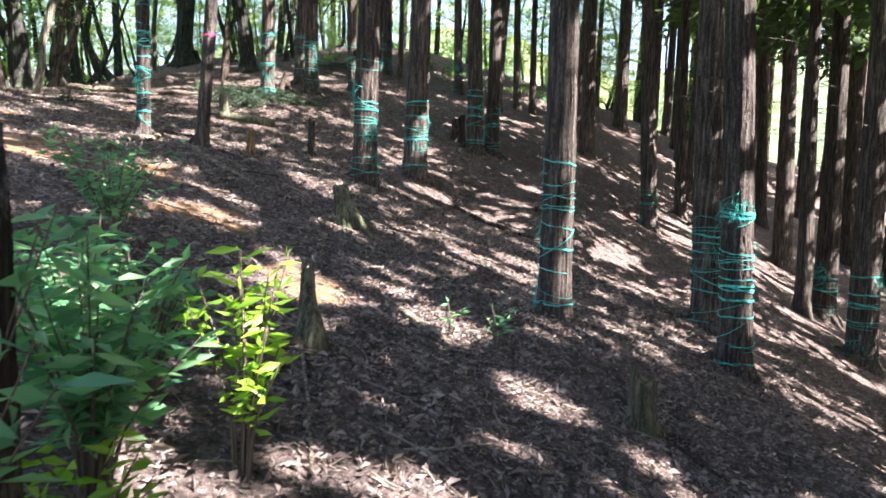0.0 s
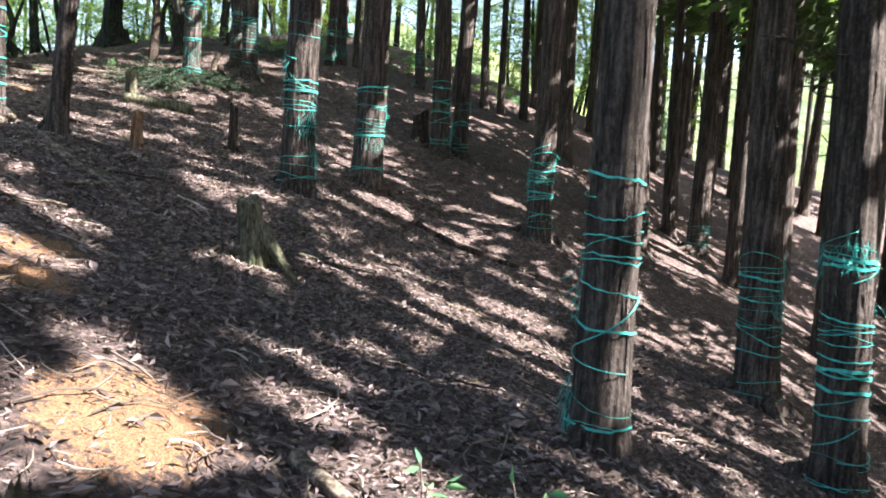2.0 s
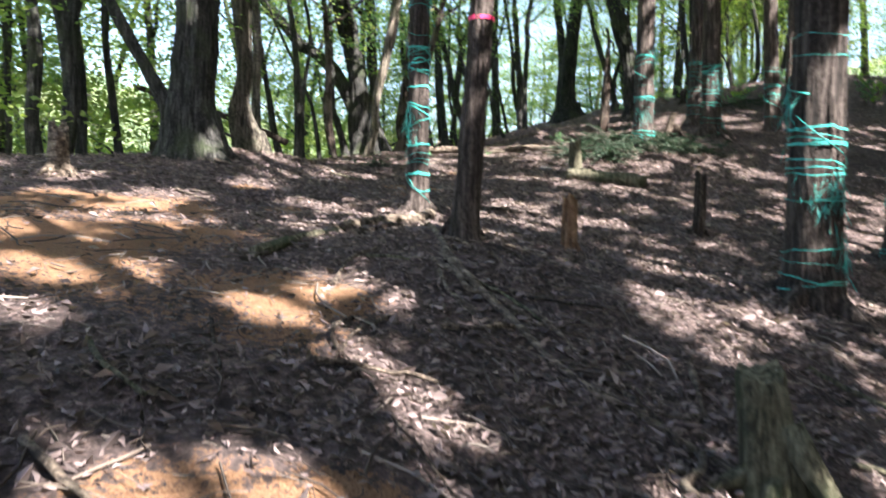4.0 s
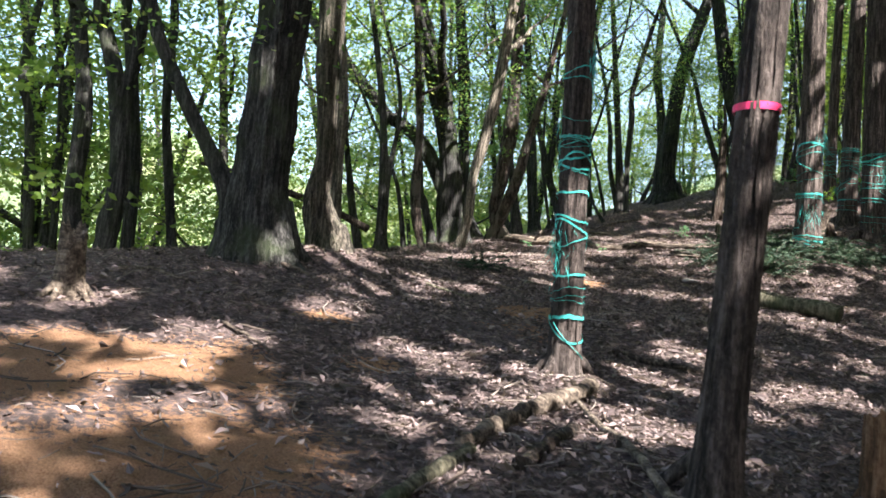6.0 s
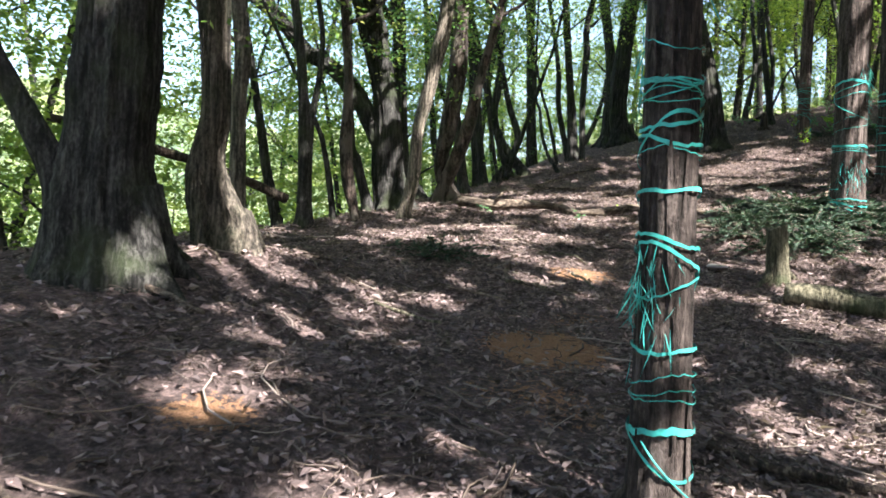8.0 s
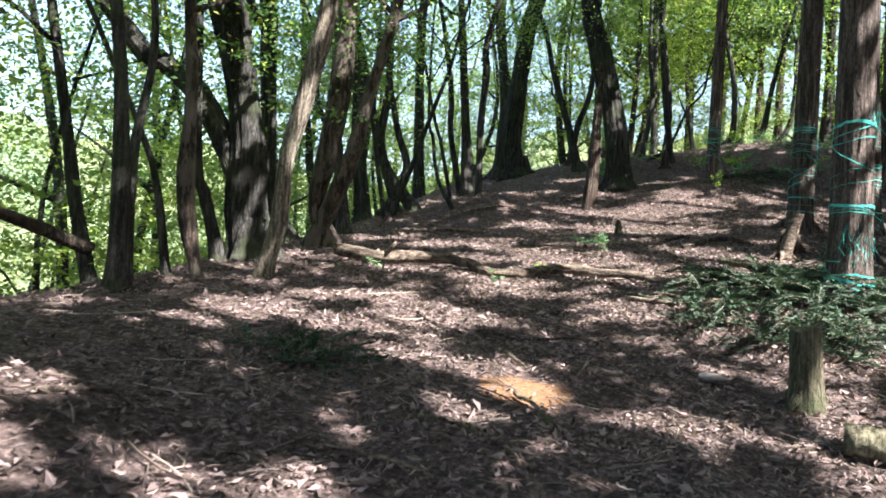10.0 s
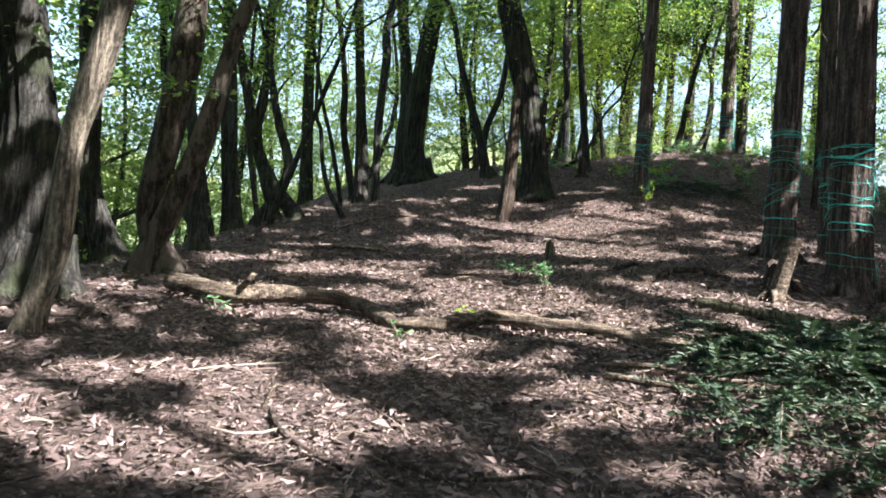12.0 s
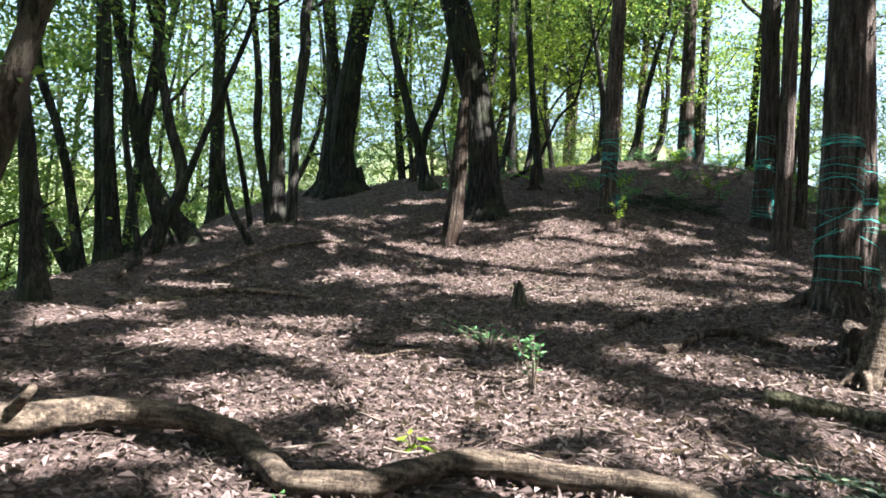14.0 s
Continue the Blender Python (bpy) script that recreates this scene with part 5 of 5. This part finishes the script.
litter("leaf_litter", 26000, 2.2, 83, 0.05, 0.095, "broad curled brown leaves lying on the forest floor")
litter("leaf_litter", 165000, 1.9, 81, 0.016, 0.05, "dry brown fallen leaves covering the forest floor")
litter("leaf_litter", 70000, 5.5, 82, 0.03, 0.075, "dry brown fallen leaves on the slope")


def twigs(n, spread, seed, lo, hi, thick):
    g = np.random.default_rng(seed)
    p = near_walk(n, g, spread)
    n = len(p)
    az, L = g.uniform(0, 6.283, n), lo + (hi - lo) * g.uniform(size=n) ** 2.5
    bend = g.normal(0, 0.25, n)
    along = np.linspace(-0.5, 0.5, 4)
    pts = np.zeros((n, 4, 3))
    for k, s in enumerate(along):
        a = az + bend * s * 2
        pts[:, k, 0], pts[:, k, 1] = p[:, 0] + np.cos(a) * L * s, p[:, 1] + np.sin(a) * L * s
    pts[..., 2] = height(pts[..., 0], pts[..., 1]) + relief(pts[..., 0], pts[..., 1]) + 0.012 + g.uniform(0, 0.02, (n, 1))
    side = np.stack([-np.sin(az), np.cos(az), 0 * az], -1)
    w = (thick * g.uniform(0.5, 1.5, n))[:, None, None]
    up = np.array([0, 0, 1.0])
    ring = np.stack([pts + side[:, None] * w, pts - side[:, None] * w, pts + up * w * 1.4], 2)
    v = ring.reshape(-1, 3)
    o = (np.arange(n) * 12)[:, None, None]
    base = np.array([[[3 * k + a, 3 * k + b, 3 * k + 3 + b, 3 * k + 3 + a] for a, b in ((0, 1), (1, 2), (2, 0))] for k in range(3)]).reshape(1, -1, 4)
    f = (o + base).reshape(-1, 4)
    return tagged(new("twig_litter", mesh("twig_litter", v, f, TWIG)), "grey-brown twigs and needles scattered over the litter", "twigs", kind="stuff")


twigs(15000, 1.9, 91, 0.03, 0.28, 0.0022)
twigs(5000, 5.0, 92, 0.10, 0.6, 0.0045)


# ---- gaps cut in the canopy overhead, to put patches of sun on the floor ----
# each gap: where its patch of sun falls (x, y) and its half width
GAPS_START = ((-0.89, 2.48, 0.10), (-0.04, 3.30, 0.09), (-0.83, 3.48, 0.09), (-0.27, 3.55, 0.09), (-1.11, 3.55, 0.08), (0.63, 4.68, 0.19), (-1.08, 5.27, 0.14), (-0.73, 5.40, 0.08), (0.03, 5.41, 0.19), (-1.01, 5.59, 0.19), (-0.00, 5.62, 0.12), (0.83, 5.94, 0.12), (-0.34, 6.10, 0.12), (0.39, 6.70, 0.16), (1.98, 6.73, 0.19), (-2.39, 6.76, 0.12), (-0.15, 6.98, 0.10), (-1.88, 7.13, 0.11), (-3.62, 7.22, 0.10), (-4.19, 7.66, 0.14), (-3.89, 7.86, 0.16), (-2.56, 8.02, 0.09), (1.95, 8.03, 0.17), (2.78, 8.08, 0.19), (-3.13, 8.11, 0.17), (3.78, 8.12, 0.19), (2.85, 8.31, 0.19), (1.08, 8.41, 0.19), (0.24, 8.64, 0.19), (-3.08, 8.64, 0.12), (-5.19, 8.81, 0.09))
GAPS_SLOPE = ((1.05, 8.84, 0.19), (0.33, 8.88, 0.19), (-5.69, 9.13, 0.09), (-5.12, 9.20, 0.08), (-6.40, 9.24, 0.09), (-0.09, 9.39, 0.15), (1.11, 9.43, 0.19), (-5.60, 9.52, 0.09), (-6.11, 9.56, 0.09), (-6.94, 9.62, 0.09), (-1.76, 9.84, 0.13), (-1.50, 9.89, 0.12), (-5.92, 9.90, 0.09), (-6.98, 9.99, 0.09), (-6.33, 10.04, 0.09), (-4.37, 10.13, 0.10), (-5.92, 10.32, 0.08), (-3.56, 10.80, 0.19), (-1.92, 10.83, 0.19), (-5.48, 10.93, 0.08), (-4.31, 10.95, 0.14), (-5.01, 11.07, 0.15), (-6.21, 11.26, 0.09), (-2.26, 11.36, 0.19), (-4.34, 11.37, 0.16), (-3.96, 11.84, 0.19), (-3.36, 11.89, 0.19), (-7.48, 12.69, 0.13), (-4.02, 12.72, 0.19), (0.67, 12.76, 0.19), (2.81, 12.80, 0.19), (-0.08, 12.82, 0.19))
GAPS_BROW = ((-7.13, 12.85, 0.07), (-6.48, 12.86, 0.10), (-7.76, 12.98, 0.17), (-6.85, 13.23, 0.07), (-7.69, 13.35, 0.15), (-6.40, 13.52, 0.09), (-6.26, 14.86, 0.11), (-5.94, 15.17, 0.10), (-5.08, 15.26, 0.14), (-4.43, 15.32, 0.12), (-6.71, 15.44, 0.17), (-6.21, 15.46, 0.12), (-8.41, 15.66, 0.19), (-8.45, 15.82, 0.17), (-7.47, 15.93, 0.18), (-7.00, 16.04, 0.18), (-7.14, 16.09, 0.18), (-7.48, 16.10, 0.19), (-8.45, 16.18, 0.18), (1.87, 16.32, 0.19), (-7.32, 16.46, 0.16), (-6.72, 16.57, 0.15), (-8.12, 16.82, 0.15), (-7.05, 16.83, 0.10), (-7.65, 17.02, 0.19), (-6.94, 17.98, 0.16), (-7.11, 18.14, 0.15), (-7.05, 18.23, 0.13), (-7.27, 18.39, 0.09), (-6.80, 18.85, 0.12), (7.94, 18.95, 0.19))
GAPS_TRAIL = ((-6.83, 19.11, 0.09), (-5.57, 19.16, 0.19), (-6.31, 19.28, 0.11), (-5.75, 19.34, 0.14), (-6.48, 19.42, 0.15), (-7.64, 19.46, 0.17), (-7.80, 19.54, 0.13), (-7.16, 19.64, 0.16), (-6.41, 19.72, 0.19), (-6.20, 19.93, 0.14), (-4.79, 20.03, 0.17), (-7.43, 20.10, 0.13), (-4.18, 20.18, 0.19), (-8.54, 20.38, 0.17), (-7.78, 20.48, 0.19), (-5.48, 20.53, 0.13), (-8.41, 20.65, 0.19), (-7.92, 20.79, 0.19), (-4.27, 20.81, 0.15), (-8.28, 20.97, 0.17), (-9.71, 21.04, 0.21), (-9.37, 21.13, 0.15), (-7.92, 21.20, 0.17), (-9.62, 22.91, 0.24), (-8.24, 24.11, 0.26), (-3.83, 25.82, 0.26), (-6.18, 25.91, 0.26), (-5.78, 26.09, 0.26), (-5.21, 26.32, 0.26), (-5.89, 27.06, 0.26), (-4.17, 27.10, 0.26))
TRUNKS_IN_SUN = ((-7.85, 12.95, 0.6, 0.08), (-7.9, 12.9, 1.4, 0.08), (-7.95, 12.9, 2.2, 0.08), (-4.41, 11.45, 0.9, 0.1), (-0.45, 13.2, 0.7, 0.15), (0.95, 6.4, 0.3, 0.1), (3.05, 7.8, 0.9, 0.12), (-0.98, 2.25, 0.6, 0.06), (-1.2, 2.7, 0.6, 0.06), (-0.64, 2.66, 0.6, 0.1), (-4.09, 10.9, 0.08, 0.08), (-7.2, 18.5, 0.1, 0.15), (-7.6, 18.75, 0.1, 0.15), (-6.5, 18.5, 0.1, 0.15), (-6.0, 18.55, 0.1, 0.12), (-8.3, 18.55, 0.1, 0.12))


def open_canopy():
    """Cuts leaves out of the crowns so that sun falls on chosen and random spots."""
    bpy.context.view_layer.update()
    spots = [(x, y, lie(x, y), r) for x, y, r in GAPS_START + GAPS_SLOPE + GAPS_BROW + GAPS_TRAIL] + [(x, y, lie(x, y) + h, r) for x, y, h, r in TRUNKS_IN_SUN]
    g = np.random.default_rng(404)
    for _ in range(180):
        x, y = g.uniform(-10, 9), g.uniform(2, 30)
        if g.uniform() < 0.2:
            x, y = g.uniform(-2.5, 3.5), g.uniform(2.5, 8)
        if (x < -4.5 and 8 < y < 11.2) or (-5.4 < x < -2.8 and 16.6 < y < 19):
            continue
        spots.append((x, y, lie(x, y), g.choice([0.02, 0.07, 0.12])))
    spots = np.array(spots)
    way = np.array(sun_from)
    for ob in list(scene.objects):
        if ob.type != "MESH" or not (ob.name.startswith("crown") or ob.name.startswith("leaf_spray")):
            continue
        me, m = ob.data, np.array(ob.matrix_world)
        if m[0, 3] < -13 or m[1, 3] > 38:
            continue
        co = np.empty(len(me.vertices) * 3, np.float32)
        me.vertices.foreach_get("co", co)
        local = co.reshape(-1, 4, 3)
        leaf = local.mean(1) @ m[:3, :3].T + m[:3, 3]
        lost = np.zeros(len(leaf), bool)
        mid = leaf.mean(0)
        for spot in spots:
            w = mid - spot[:3]
            if np.linalg.norm(w - (w @ way) * way) > 6.5:
                continue
            w = leaf - spot[:3]
            along = w @ way
            off = w - along[:, None] * way
            lost |= ((off**2).sum(1) < (spot[3] + 0.15) ** 2) & (along > 0.5)
        if not lost.any():
            continue
        v = local[~lost].reshape(-1, 3)
        i = np.arange(len(v) // 4)[:, None] * 4
        ob.data = mesh("crown", v, np.concatenate([i + [0, 1, 2], i + [0, 2, 3]], 1).reshape(-1, 3), me.materials[0])


open_canopy()
